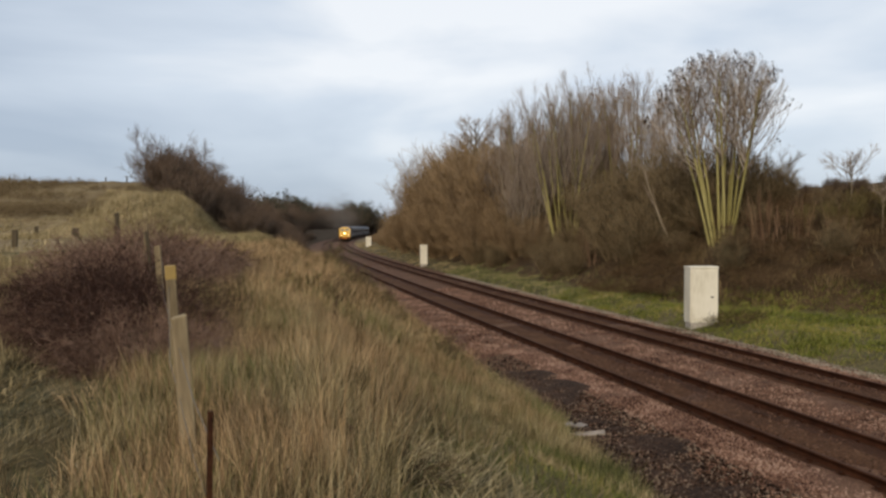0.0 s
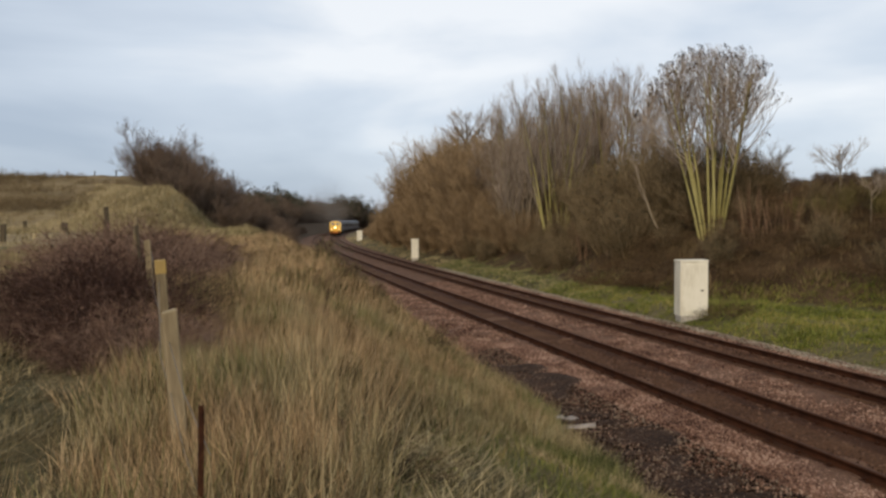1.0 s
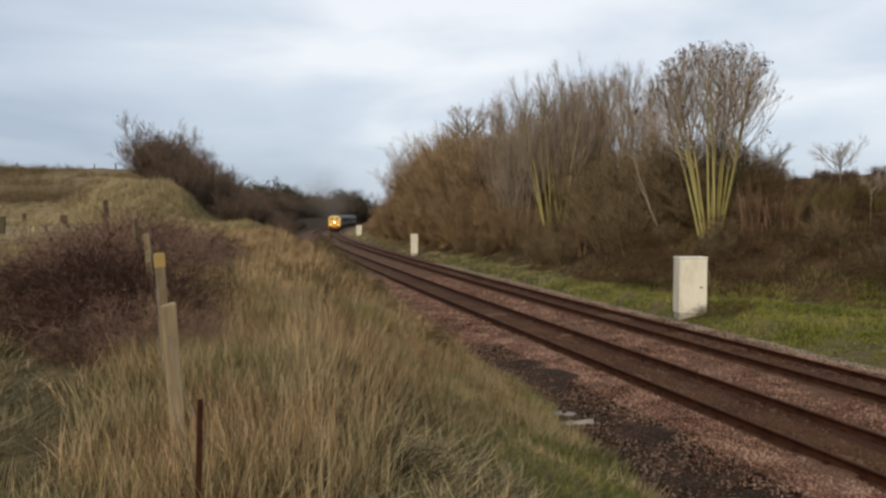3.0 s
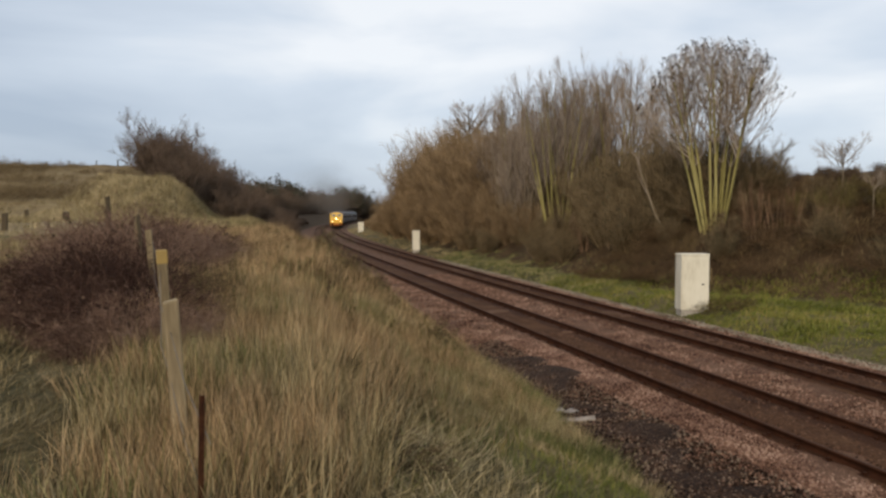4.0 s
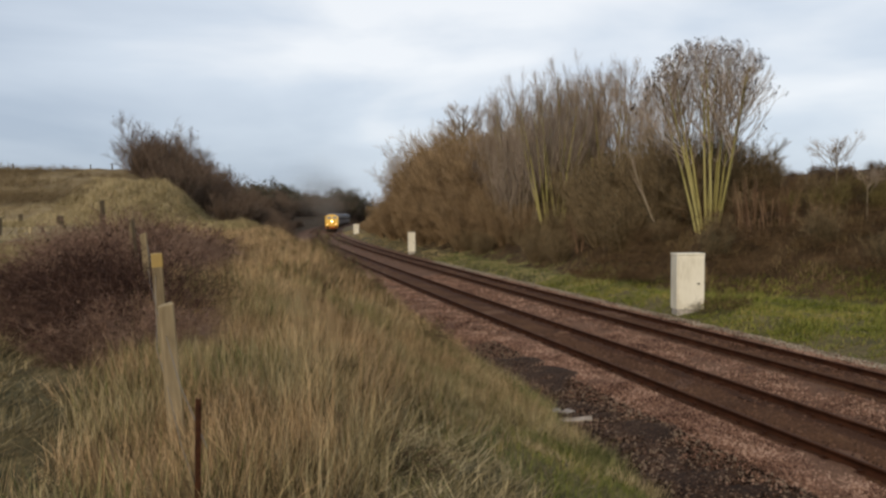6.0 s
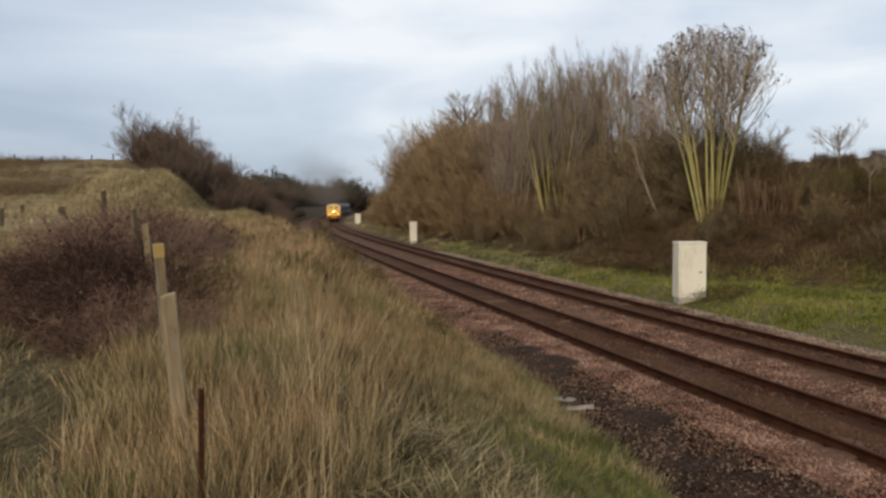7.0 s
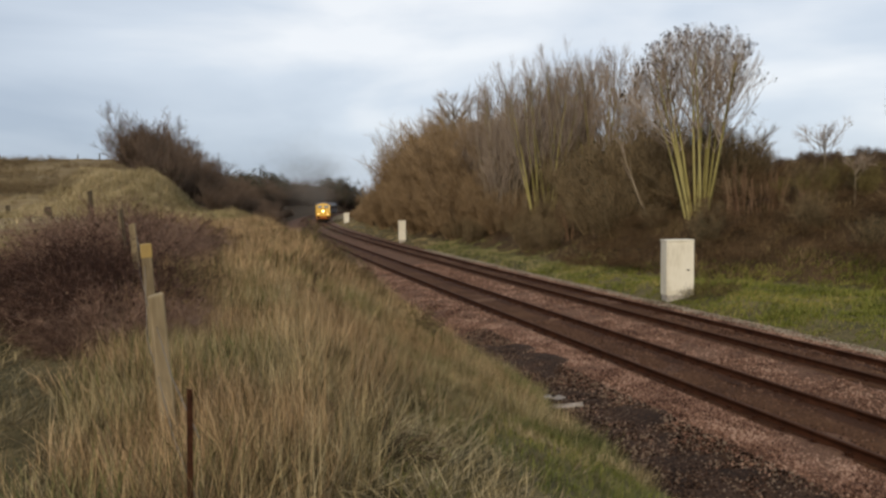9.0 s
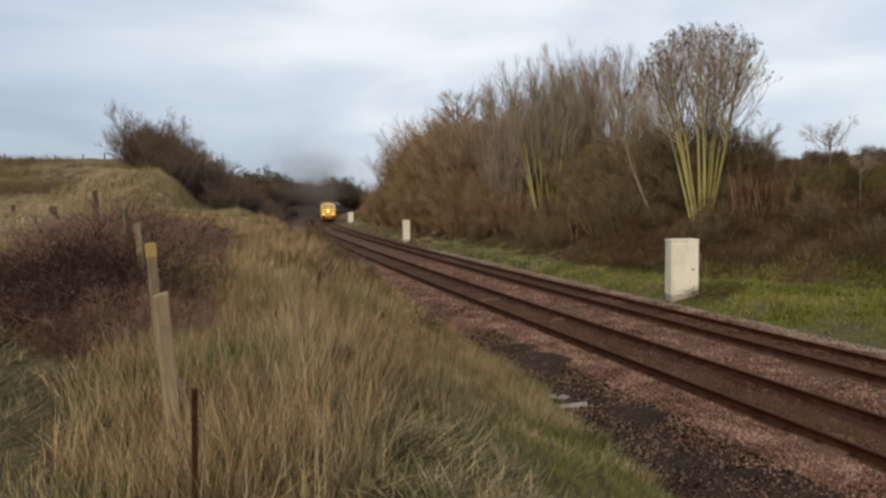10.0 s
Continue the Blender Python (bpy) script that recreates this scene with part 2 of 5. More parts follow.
def strip(name, profile, s_from, s_to, step, mat, lift=0.0, wobble=0.0):
    """A strip along the line with the cross-section profile, pairs of o and z."""
    ss = np.arange(s_from, s_to + step / 2, step)
    v, rng = [], np.random.default_rng(4)
    for s in ss:
        for o, z in profile:
            w = rng.normal(0, wobble, 2) if wobble else (0, 0)
            v.append(along(s, o + w[0], z + lift + 0.4 * w[1]))
    k, n = len(profile), len(ss)
    i = np.arange(n * k).reshape(n, k)
    f = np.stack([i[:-1, :-1], i[:-1, 1:], i[1:, 1:], i[1:, :-1]], -1).reshape(-1, 4)
    return from_arrays(name, v, f, mat, shade_smooth=True)


prof = [(-4.5, -0.48), (-4.0, -0.365), (-3.2, -0.365), (-2.6, -0.34), (-1.9, -0.29), (-1.4, -0.19), (-0.9, -0.15), (-0.4, -0.15), (0.75, -0.17), (1.9, -0.15), (2.5, -0.135),
        (3.1, -0.115), (4.4, -0.16), (5.6, -0.17), (6.3, -0.18), (6.9, -0.28), (7.6, -0.48)]
tagged(strip("ballast", prof, S0 + 4, S1 - 10, 0.7, M_ballast, wobble=0.03), "pinkish-brown crushed stone ballast under the tracks", "ballast", kind="structure")

# ---- tracks ----


def rail_section():
    """Half the outline of a flat-bottom rail, head at z = 0, closed loop of (across, z)."""
    half = [(0.0, 0.0), (0.028, -0.001), (0.036, -0.010), (0.036, -0.036), (0.010, -0.048), (0.010, -0.125), (0.070, -0.142), (0.070, -0.155)]
    return half + [(-a, z) for a, z in half[::-1]][:-1]


def build_rail(name, o, parent, s_from, s_to, lift):
    sec = rail_section()
    ss = np.arange(s_from, s_to + 0.1, 2.0)
    v = [along(s, o + a, z + lift) for s in ss for a, z in sec]
    k, n = len(sec), len(ss)
    i = np.arange(n * k).reshape(n, k)
    j = np.roll(i, -1, axis=1)
    f = np.stack([i[:-1], j[:-1], j[1:], i[1:]], -1)
    idx = np.zeros(f.shape[:2], int)
    idx[:, 0] = idx[:, -1] = 1
    ob = from_arrays(name, v, f.reshape(-1, 4), [M_rust, M_railtop], idx.ravel())
    ob.parent = parent
    return ob


def sleeper_mesh():
    bm = bmesh.new()
    box(bm, (2.5, 0.26, 0.16), (0, 0, -0.08), bevel=0.0)
    for v in bm.verts:
        if v.co.z > -0.05:
            v.co.x *= 0.985
            v.co.y *= 0.9
    me = bpy.data.meshes.new("sleeper")
    bm.to_mesh(me)
    bm.free()
    me.materials.append(M_sleeper)
    return me


def chair_mesh():
    bm = bmesh.new()
    box(bm, (0.34, 0.15, 0.035), (0, 0, 0.01))
    box(bm, (0.05, 0.06, 0.05), (0.095, 0, 0.04))
    box(bm, (0.05, 0.06, 0.05), (-0.095, 0, 0.04))
    me = bpy.data.meshes.new("rail_chair")
    bm.to_mesh(me)
    bm.free()
    me.materials.append(M_rust)
    return me


ME_SLEEPER, ME_CHAIR = sleeper_mesh(), chair_mesh()


def build_track(o, label, cant=0.0):
    tr = tagged(empty("railway_track", Matrix()), label, "railway track", "railway tracks")
    build_rail("rail", o, tr, S0 + 4, S1 - 12, cant)
    build_rail("rail", o + GAUGE, tr, S0 + 4, S1 - 12, -0.6 * cant)
    s, n = 1.0, 0
    rng = np.random.default_rng(int(o * 10) + 3)
    while n < 290:
        at = along(s, o + GAUGE / 2, -0.163)
        h = float(np.interp(s, _s, _h))
        sl = new("sleeper", ME_SLEEPER)
        sl.parent = tr
        sl.matrix_world = Matrix.Translation(at) @ Euler((0, cant * 1.05, -h + rng.normal(0, 0.008))).to_matrix().to_4x4()
        if n < 70:
            for k in (0, GAUGE):
                ch = new("rail_chair", ME_CHAIR)
                ch.parent = tr
                ch.matrix_world = Matrix.Translation(along(s, o + k, -0.160 + (cant if k == 0 else -0.6 * cant))) @ Euler((0, 0, -h)).to_matrix().to_4x4()
        s += 0.66
        n += 1
    # the dark stained bed between the rails
    bed = strip("stained_bed", [(o + a, z + cant * (1 - 1.06 * a)) for a, z in ((-0.34, -0.158), (-0.15, -0.146), (0.1, -0.156), (0.4, -0.150), (0.75, -0.148), (1.1, -0.150), (1.4, -0.156), (1.65, -0.146), (1.84, -0.158))], S0 + 5, S1 - 13, 0.8,
                M_bed_dark, wobble=0.012)
    bed.parent = tr
    # darker red-brown strips over the stones along each rail
    for a, b in ((-0.16, 0.10), (GAUGE - 0.42, GAUGE + 0.06)):
        dark_strip = strip("rail_strip", [(o + a, -0.150 + cant * (1 - 1.06 * a)), (o + (a + b) / 2, -0.138 + cant * (1 - 1.06 * (a + b) / 2)), (o + b, -0.150 + cant * (1 - 1.06 * b))],
                      S0 + 5, S1 - 13, 0.8, M_rail_strip, wobble=0.02)
        dark_strip.parent = tr
    return tr


build_track(0.0, "rust-brown railway track with dark stained bed between rails")
build_track(SECOND, "rust-brown second railway track beside the grass verge", 0.045)

# ---- trackside cabinets ----


def build_cabinet(x, y, w, d, h, base_z, turn, label):
    c = tagged(empty("equipment_cabinet", pose(x, y, base_z, 0, 0, turn)), label, "cabinet", "trackside cabinets")
    boxed("plinth", (w - 0.06, d - 0.06, 0.36), (0, 0, -0.155), M_conc, c, "grey concrete plinth", 0.015)
    boxed("body", (w, d, h - 0.115), (0, 0, 0.02 + (h - 0.115) / 2), M_cab, c, "", 0.012)
    boxed("roof", (w + 0.035, d + 0.035, 0.07), (0, 0, h - 0.055), M_cab, c, "", 0.018)
    door = boxed("door", (w - 0.10, 0.03, h - 0.34), (0, -d / 2 - 0.012, 0.10 + (h - 0.2) / 2), M_cab, c, "", 0.006)
    boxed("handle", (0.09, 0.04, 0.045), (w * 0.27, -d / 2 - 0.045, h * 0.46), M_seam, door, "dark metal handle", 0.008)
    for k in (0.25, 0.75):
        boxed("hinge", (0.03, 0.035, 0.12), (-w / 2 + 0.06, -d / 2 - 0.03, h * k), M_cab, door, "", 0.006)
    return c


build_cabinet(8.99, 27.7, 1.02, 0.60, 2.05, 0.0, 4, "weathered off-white steel equipment cabinet on the grass verge")
build_cabinet(-2.6, 72.0, 0.66, 0.5, 1.85, 0.0, 8, "narrow off-white equipment cabinet beside the ballast")
build_cabinet(-14.8, 137.0, 0.95, 0.55, 1.85, 0.0, 10, "distant off-white equipment cabinet beside the ballast")

# ---- plants ----
M_bark_pale = material("lichened_bark", [(0.13, 0.115, 0.04), (0.24, 0.21, 0.075), (0.33, 0.29, 0.12)], scale=1.5, fine=25, island=0.35, stretch_z=0.3)
M_bark = material("grey_brown_bark", [(0.10, 0.075, 0.048), (0.19, 0.15, 0.10), (0.28, 0.23, 0.165)], scale=1.5, fine=25, island=0.4)
M_twig = material("winter_twigs", [(0.16, 0.12, 0.088), (0.28, 0.22, 0.168), (0.40, 0.33, 0.265)], scale=1.0, fine=20, island=0.5, bump=0)
M_seed = material("dry_seed_clusters", [(0.03, 0.02, 0.015), (0.07, 0.05, 0.038)], scale=3, fine=20, island=0.5, bump=0)
M_scrub = material("brown_scrub_twigs", [(0.085, 0.06, 0.032), (0.175, 0.128, 0.07), (0.27, 0.205, 0.12)], scale=0.5, fine=6, island=0.5, bump=0)
M_willow = material("rusty_willow_twigs", [(0.13, 0.086, 0.046), (0.24, 0.166, 0.092), (0.35, 0.25, 0.147)], scale=0.5, fine=6, island=0.5, bump=0)
M_olive = material("olive_sallow_twigs", [(0.08, 0.064, 0.024), (0.15, 0.12, 0.046), (0.22, 0.18, 0.074)], scale=0.5, fine=6, island=0.5, bump=0)
M_sapling = material("reddish_sapling_bark", [(0.09, 0.05, 0.03), (0.17, 0.10, 0.06), (0.26, 0.17, 0.105)], scale=1, fine=20, island=0.6, bump=0)
M_hedge = material("dark_hedge_twigs", [(0.068, 0.046, 0.033), (0.128, 0.09, 0.065), (0.20, 0.147, 0.108)], scale=0.5, fine=6, island=0.5, bump=0)
M_ivy = material("dark_ivy_leaves", [(0.02, 0.023, 0.013), (0.042, 0.045, 0.026), (0.08, 0.08, 0.048)], scale=1.5, fine=12, island=0.6, bump=0, rough=0.6)
M_bramble = material("dead_bramble", [(0.026, 0.0125, 0.009), (0.092, 0.050, 0.036), (0.24, 0.158, 0.115)], scale=0.8, fine=8, island=0.4, obj_random=0.35, bump=0)
M_bramble_leaf = material("withered_bramble_leaves", [(0.03, 0.018, 0.012), (0.07, 0.042, 0.029), (0.13, 0.086, 0.06)], scale=1.5, fine=12, island=0.7, bump=0)
M_straw = material("dry_grass_blades", [(0.03, 0.021, 0.009), (0.152, 0.098, 0.048), (0.378, 0.252, 0.133), (0.555, 0.40, 0.228)], scale=1.3, fine=4.5, fine_amount=0.55, island=0.5, bump=0, rough=0.7)
M_straw_pale = material("pale_grass_blades", [(0.035, 0.028, 0.012), (0.16, 0.125, 0.058), (0.34, 0.272, 0.14), (0.50, 0.41, 0.24)], scale=1.3, fine=4.5, fine_amount=0.55, island=0.5, bump=0, rough=0.7)
M_green = material("green_grass_blades", [(0.042, 0.050, 0.015), (0.103, 0.112, 0.038), (0.188, 0.178, 0.072), (0.34, 0.28, 0.14)], scale=0.6, fine=3, fine_amount=0.3, island=0.4, bump=0, rough=0.7)
M_verge = material("verge_grass_blades", [(0.045, 0.056, 0.011), (0.105, 0.124, 0.022), (0.175, 0.175, 0.036), (0.26, 0.215, 0.075)], scale=0.3, fine=3, fine_amount=0.3, island=0.35, bump=0, rough=0.7)
M_knoll = material("knoll_grass_blades", [(0.19, 0.15, 0.078), (0.32, 0.258, 0.142), (0.44, 0.36, 0.21)], scale=0.4, fine=3, fine_amount=0.3, island=0.35, bump=0, rough=0.7)
M_field = material("pasture_grass_blades", [(0.095, 0.078, 0.037), (0.205, 0.163, 0.08), (0.31, 0.247, 0.13), (0.40, 0.325, 0.185)], scale=0.35, fine=3, fine_amount=0.3, island=0.4, bump=0, rough=0.7)
M_bank_cane = material("olive_brown_canes", [(0.030, 0.019, 0.009), (0.080, 0.050, 0.025), (0.15, 0.10, 0.053)], scale=0.6, fine=6, island=0.6, bump=0)
M_bracken = material("dead_bracken", [(0.040, 0.020, 0.009), (0.085, 0.046, 0.022), (0.145, 0.085, 0.043)], scale=1.2, fine=10, island=0.6, obj_random=0.3, bump=0)
M_bank_grass = material("brown_bank_grass", [(0.036, 0.025, 0.011), (0.084, 0.058, 0.027), (0.145, 0.103, 0.048), (0.21, 0.153, 0.077)], scale=0.4, fine=3, fine_amount=0.3, island=0.5, bump=0, rough=0.7)
M_mat = material("matted_grass_blades", [(0.03, 0.027, 0.012), (0.08, 0.066, 0.030), (0.155, 0.122, 0.060), (0.26, 0.205, 0.112)], scale=0.8, fine=3, fine_amount=0.3, island=0.5, bump=0, rough=0.7)
M_flat = material("flattened_straw", [(0.03, 0.025, 0.012), (0.085, 0.067, 0.034), (0.175, 0.137, 0.073), (0.30, 0.235, 0.135)], scale=1.5, fine=5, fine_amount=0.5, island=0.45, bump=0, rough=0.7)
M_dock = material("dead_dock_stem", [(0.05, 0.03, 0.018), (0.11, 0.066, 0.04)], scale=3, fine=20, bump=0)


def tubes(pts, rad, sides=3):
    """Tapered tubes along polylines pts (n, k, 3) with radii rad (n, k): verts and quads."""
    n, k, _ = pts.shape
    tan = np.gradient(pts, axis=1)
    tan /= np.linalg.norm(tan, axis=2, keepdims=True) + 1e-9
    ref = np.where(np.abs(tan[:, :1, 2:3]) > 0.8, np.array([1.0, 0, 0]), np.array([0, 0, 1.0]))
    u = np.cross(tan, np.broadcast_to(ref, tan.shape))
    u /= np.linalg.norm(u, axis=2, keepdims=True) + 1e-9
    w = np.cross(tan, u)
    a = np.arange(sides) * 2 * np.pi / sides
    ring = u[:, :, None] * np.cos(a)[:, None] + w[:, :, None] * np.sin(a)[:, None]
    v = pts[:, :, None] + ring * rad[:, :, None, None]
    i = np.arange(n * k * sides).reshape(n, k, sides)
    j = np.roll(i, -1, axis=2)
    f = np.stack([i[:, :-1], j[:, :-1], j[:, 1:], i[:, 1:]], -1)
    return v.reshape(-1, 3), f.reshape(-1, 4)


def shoots(start, way, length, k, bend, rng, wiggle=0.05):
    """Polylines from start along way, bending towards bend (added to the way as it goes)."""
    n = len(start)
    d = way / (np.linalg.norm(way, axis=1, keepdims=True) + 1e-9)
    p, out = start.copy(), [start.copy()]
    for _ in range(k - 1):
        d = d + bend / (k - 1) + rng.normal(0, wiggle, (n, 3))
        d /= np.linalg.norm(d, axis=1, keepdims=True) + 1e-9
        p = p + d * (length / (k - 1))[:, None]
        out.append(p.copy())
    return np.stack(out, 1)


def offshoots(par, m, t0, t1, spread, length, k, bend, rng, wiggle=0.06):
    """m side shoots on each polyline of par, between t0 and t1 of its length; they shorten towards the tip."""
    n, kp, _ = par.shape
    t = rng.uniform(t0, t1, (n, m)) * (kp - 1)
    i = np.minimum(t.astype(int), kp - 2)
    fr = (t - i)[..., None]
    row = np.arange(n)[:, None]
    a, b = par[row, i], par[row, i + 1]
    start = (a + (b - a) * fr).reshape(-1, 3)
    way = (b - a).reshape(-1, 3)
    way = way / (np.linalg.norm(way, axis=1, keepdims=True) + 1e-9)
    r = rng.normal(0, 1, way.shape)
    r -= way * (r * way).sum(1, keepdims=True)
    r /= np.linalg.norm(r, axis=1, keepdims=True) + 1e-9
    way = way + r * spread
    ln = length * rng.uniform(0.6, 1.25, len(start)) * (1.15 - 0.5 * (t.ravel() / (kp - 1)))
    return shoots(start, way, ln, k, np.asarray(bend, float), rng, wiggle)


def taper(n, k, r0, r1):
    return np.linspace(r0, r1, k)[None].repeat(n, 0)


def tube_part(name, sets, mat, parent, label="", kind=""):
    vs, fs, at, ix = [], [], 0, []
    for pts, r0, r1, sides in sets:
        v, f = tubes(pts, taper(len(pts), pts.shape[1], r0, r1), sides)
        vs.append(v)
        fs.append(f + at)
        at += len(v)
        ix.append(np.full(len(f), len(ix)))
    ix = np.concatenate(ix) if isinstance(mat, list) else None
    ob = tagged(from_arrays(name, np.concatenate(vs), np.concatenate(fs), mat, ix, True), kind=kind)
    ob.parent = parent
    if label:
        ob["label"] = label
    return ob


def flakes(name, centres, size, mat, parent, rng, label=""):
    """Small folded leaves or seed bunches, two triangles each, at centres."""
    n = len(centres)
    a = rng.normal(0, 1, (n, 3))
    a /= np.linalg.norm(a, axis=1, keepdims=True)
    b = np.cross(a, rng.normal(0, 1, (n, 3)))
    b /= np.linalg.norm(b, axis=1, keepdims=True) + 1e-9
    c = np.cross(a, b)
    s = (size * rng.uniform(0.6, 1.4, n))[:, None]
    v = np.stack([centres - a * s, centres + b * s * 0.6 + c * s * 0.25, centres + a * s, centres - b * s * 0.6 + c * s * 0.25], 1).reshape(-1, 3)
    i = np.arange(n) * 4
    f = np.concatenate([np.stack([i, i + 1, i + 2], 1), np.stack([i, i + 2, i + 3], 1)])
    ob = tagged(from_arrays(name, v, f, mat), kind="stuff")
    ob.parent = parent
    if label:
        ob["label"] = label
    return ob


def fan(n, r, lean, rng, arc=2 * np.pi):
    """n starts in a ring of radius r at the ground, leaning outwards."""
    a = rng.uniform(0, arc, n)
    q = np.sqrt(rng.uniform(0.05, 1, n))
    start = np.stack([np.cos(a) * r * q, np.sin(a) * r * q, np.full(n, -0.25)], 1)
    way = np.stack([np.cos(a) * lean * q, np.sin(a) * lean * q, np.ones(n)], 1)
    return start, way


def fit_dome(pts, mid, wide, up, down):
    """Shorten polylines so that their tips stay inside a dome round the axis: wide across, up above and down below the height mid."""
    start = pts[:, :1]
    rel = pts - start
    f = np.ones((len(pts), 1, 1))
    for _ in range(20):
        tip = (start + rel * f)[:, -1]
        z = tip[:, 2] - mid
        q = (tip[:, 0] ** 2 + tip[:, 1] ** 2) / wide ** 2 + (z / np.where(z > 0, up, down)) ** 2
        f = np.where(q[:, None, None] > 1, f * 0.9, f)
    return start + rel * f


def build_ash(seed=11):
    """A many-stemmed coppiced ash: a tight sheaf of stems under a wide domed crown with dry seed bunches."""
    rng = np.random.default_rng(seed)
    t = empty("tree", Matrix())
    n = 13
    a = np.arange(n) * 2.4 + rng.normal(0, 0.25, n)
    q = np.sqrt((np.arange(n) + 0.5) / n)
    start = np.column_stack([np.cos(a) * 0.5 * q, np.sin(a) * 0.5 * q, np.full(n, -0.3)])
    way = np.column_stack([np.cos(a) * 0.27 * q, np.sin(a) * 0.27 * q, np.ones(n)])
    inward = -0.10 * way * np.array([1.0, 1, 0])
    st = fit_dome(shoots(start, way, rng.uniform(8.0, 9.3, n), 10, inward, rng, 0.022), 5.0, 3.4, 4.0, 2.6)
    tube_part("trunk", [(st, 0.088, 0.022, 6)], M_bark_pale, t, "cluster of slim yellow-green lichened stems")
    b1 = fit_dome(offshoots(st, 17, 0.48, 0.96, 0.95, 4.6, 6, (0, 0, 0.5), rng, 0.045), 5.0, 3.65, 4.15, 1.7)
    b2 = fit_dome(offshoots(b1, 8, 0.15, 1.0, 0.6, 1.15, 3, (0, 0, 0.4), rng, 0.05), 5.0, 3.85, 4.35, 1.9)
    b3 = offshoots(b2, 3, 0.3, 1.0, 0.6, 0.42, 3, (0, 0, 0.3), rng, 0.06)
    tube_part("crown", [(b1, 0.024, 0.008, 4), (b2, 0.0085, 0.0045, 3), (b3, 0.005, 0.003, 3)], [M_twig, M_twig, M_twig], t, "bare grey-brown branches and twigs", "stuff")
    tips = b3[:, -1]
    shell = (tips[:, 0] ** 2 + tips[:, 1] ** 2) / 3.8 ** 2 + ((tips[:, 2] - 5.0) / 4.3) ** 2
    keep = (shell + np.sin(tips[:, 0] * 2.1 + 1) * 0.25 + rng.normal(0, 0.35, len(tips))) > 0.85
    tips = tips[keep]
    tips = tips[rng.permutation(len(tips))[:430]].repeat(5, 0)
    flakes("foliage", tips + rng.normal(0, 0.06, tips.shape), 0.05, M_seed, t, rng, "dark brown hanging seed clusters")
    return t


def build_pole_tree(seed, stems, tall, lean, mat_low, spread=0.55):
    """A tall sheaf of straight poles that opens into a rounded crown of fine upright twigs."""
    rng = np.random.default_rng(seed)
    t = empty("tree", Matrix())
    size = tall / 9.4
    mid, wide, up = tall * 0.62, tall * 0.26, tall * 0.5
    start, way = fan(stems, 0.6, lean, rng)
    st = fit_dome(shoots(start, way, tall * rng.uniform(0.85, 1.12, stems), 8, np.array([0, 0, 0.04]), rng, 0.02), mid, wide, up, tall)
    tube_part("trunk", [(st, 0.0082 * tall, 0.014, 5)], mat_low, t)
    b1 = fit_dome(offshoots(st, 14, 0.28, 0.96, spread, 3.3 * size, 5, (0, 0, 0.5), rng, 0.035), mid, wide * 1.05, up * 1.02, tall * 0.5)
    b2 = fit_dome(offshoots(b1, 6, 0.15, 1.0, 0.5, 1.1 * size, 3, (0, 0, 0.4), rng, 0.045), mid, wide * 1.1, up * 1.05, tall * 0.5)
    b3 = offshoots(b2, 3, 0.3, 1.0, 0.45, 0.5 * size, 3, (0, 0, 0.3), rng, 0.05)
    tube_part("crown", [(b1, 0.020, 0.007, 3), (b2, 0.0085, 0.0045, 3), (b3, 0.0055, 0.0035, 3)], [M_twig, M_twig, M_twig], t, "", "stuff")
    return t


def build_thorn(seed):
    """A small thorn: a short thin trunk under a flat, wide-spread, open crown."""
    rng = np.random.default_rng(seed)
    t = empty("tree", Matrix())
    tr = shoots(np.array([[0.0, 0, -0.3]]), np.array([[0.04, 0, 1.0]]), np.array([2.7]), 6, np.zeros(3), rng, 0.04)
    tube_part("trunk", [(tr, 0.042, 0.026, 6)], M_bark, t, "slim pale lichened trunk")
    limb = offshoots(tr, 9, 0.7, 1.0, 1.5, 1.9, 5, (0, 0, 0.5), rng, 0.1)
    b1 = offshoots(limb, 7, 0.25, 1.0, 0.8, 0.75, 4, (0, 0, 0.3), rng, 0.12)
    b2 = offshoots(b1, 6, 0.2, 1.0, 0.8, 0.36, 3, (0, 0, 0.2), rng, 0.12)
    tube_part("crown", [(limb, 0.021, 0.010, 4), (b1, 0.010, 0.006, 3), (b2, 0.006, 0.004, 3)], [M_bark, M_twig, M_twig], t, "open crown of thin grey twigs", "stuff")
    return t


def build_round_tree(seed):
    """One trunk that forks into a wide round crown."""
    rng = np.random.default_rng(seed)
    t = empty("tree", Matrix())
    tr = shoots(np.array([[0.0, 0, -0.3]]), np.array([[0.03, 0, 1.0]]), np.array([8.6]), 8, np.zeros(3), rng, 0.03)
    limb = fit_dome(offshoots(tr, 20, 0.68, 1.0, 1.2, 3.6, 6, (0, 0, 0.45), rng, 0.06), 8.3, 2.1, 2.1, 2.2)
    tube_part("trunk", [(tr, 0.2, 0.07, 8)], M_bark, t)
    b1 = fit_dome(offshoots(limb, 8, 0.3, 1.0, 0.75, 1.1, 4, (0, 0, 0.3), rng, 0.08), 8.3, 2.3, 2.3, 2.3)
    b2 = offshoots(b1, 6, 0.2, 1.0, 0.8, 0.45, 3, (0, 0, 0.2), rng, 0.1)
    tube_part("crown", [(limb, 0.05, 0.018, 5), (b1, 0.017, 0.008, 3), (b2, 0.009, 0.005, 3)], [M_bark, M_twig, M_twig], t, "", "stuff")
    return t


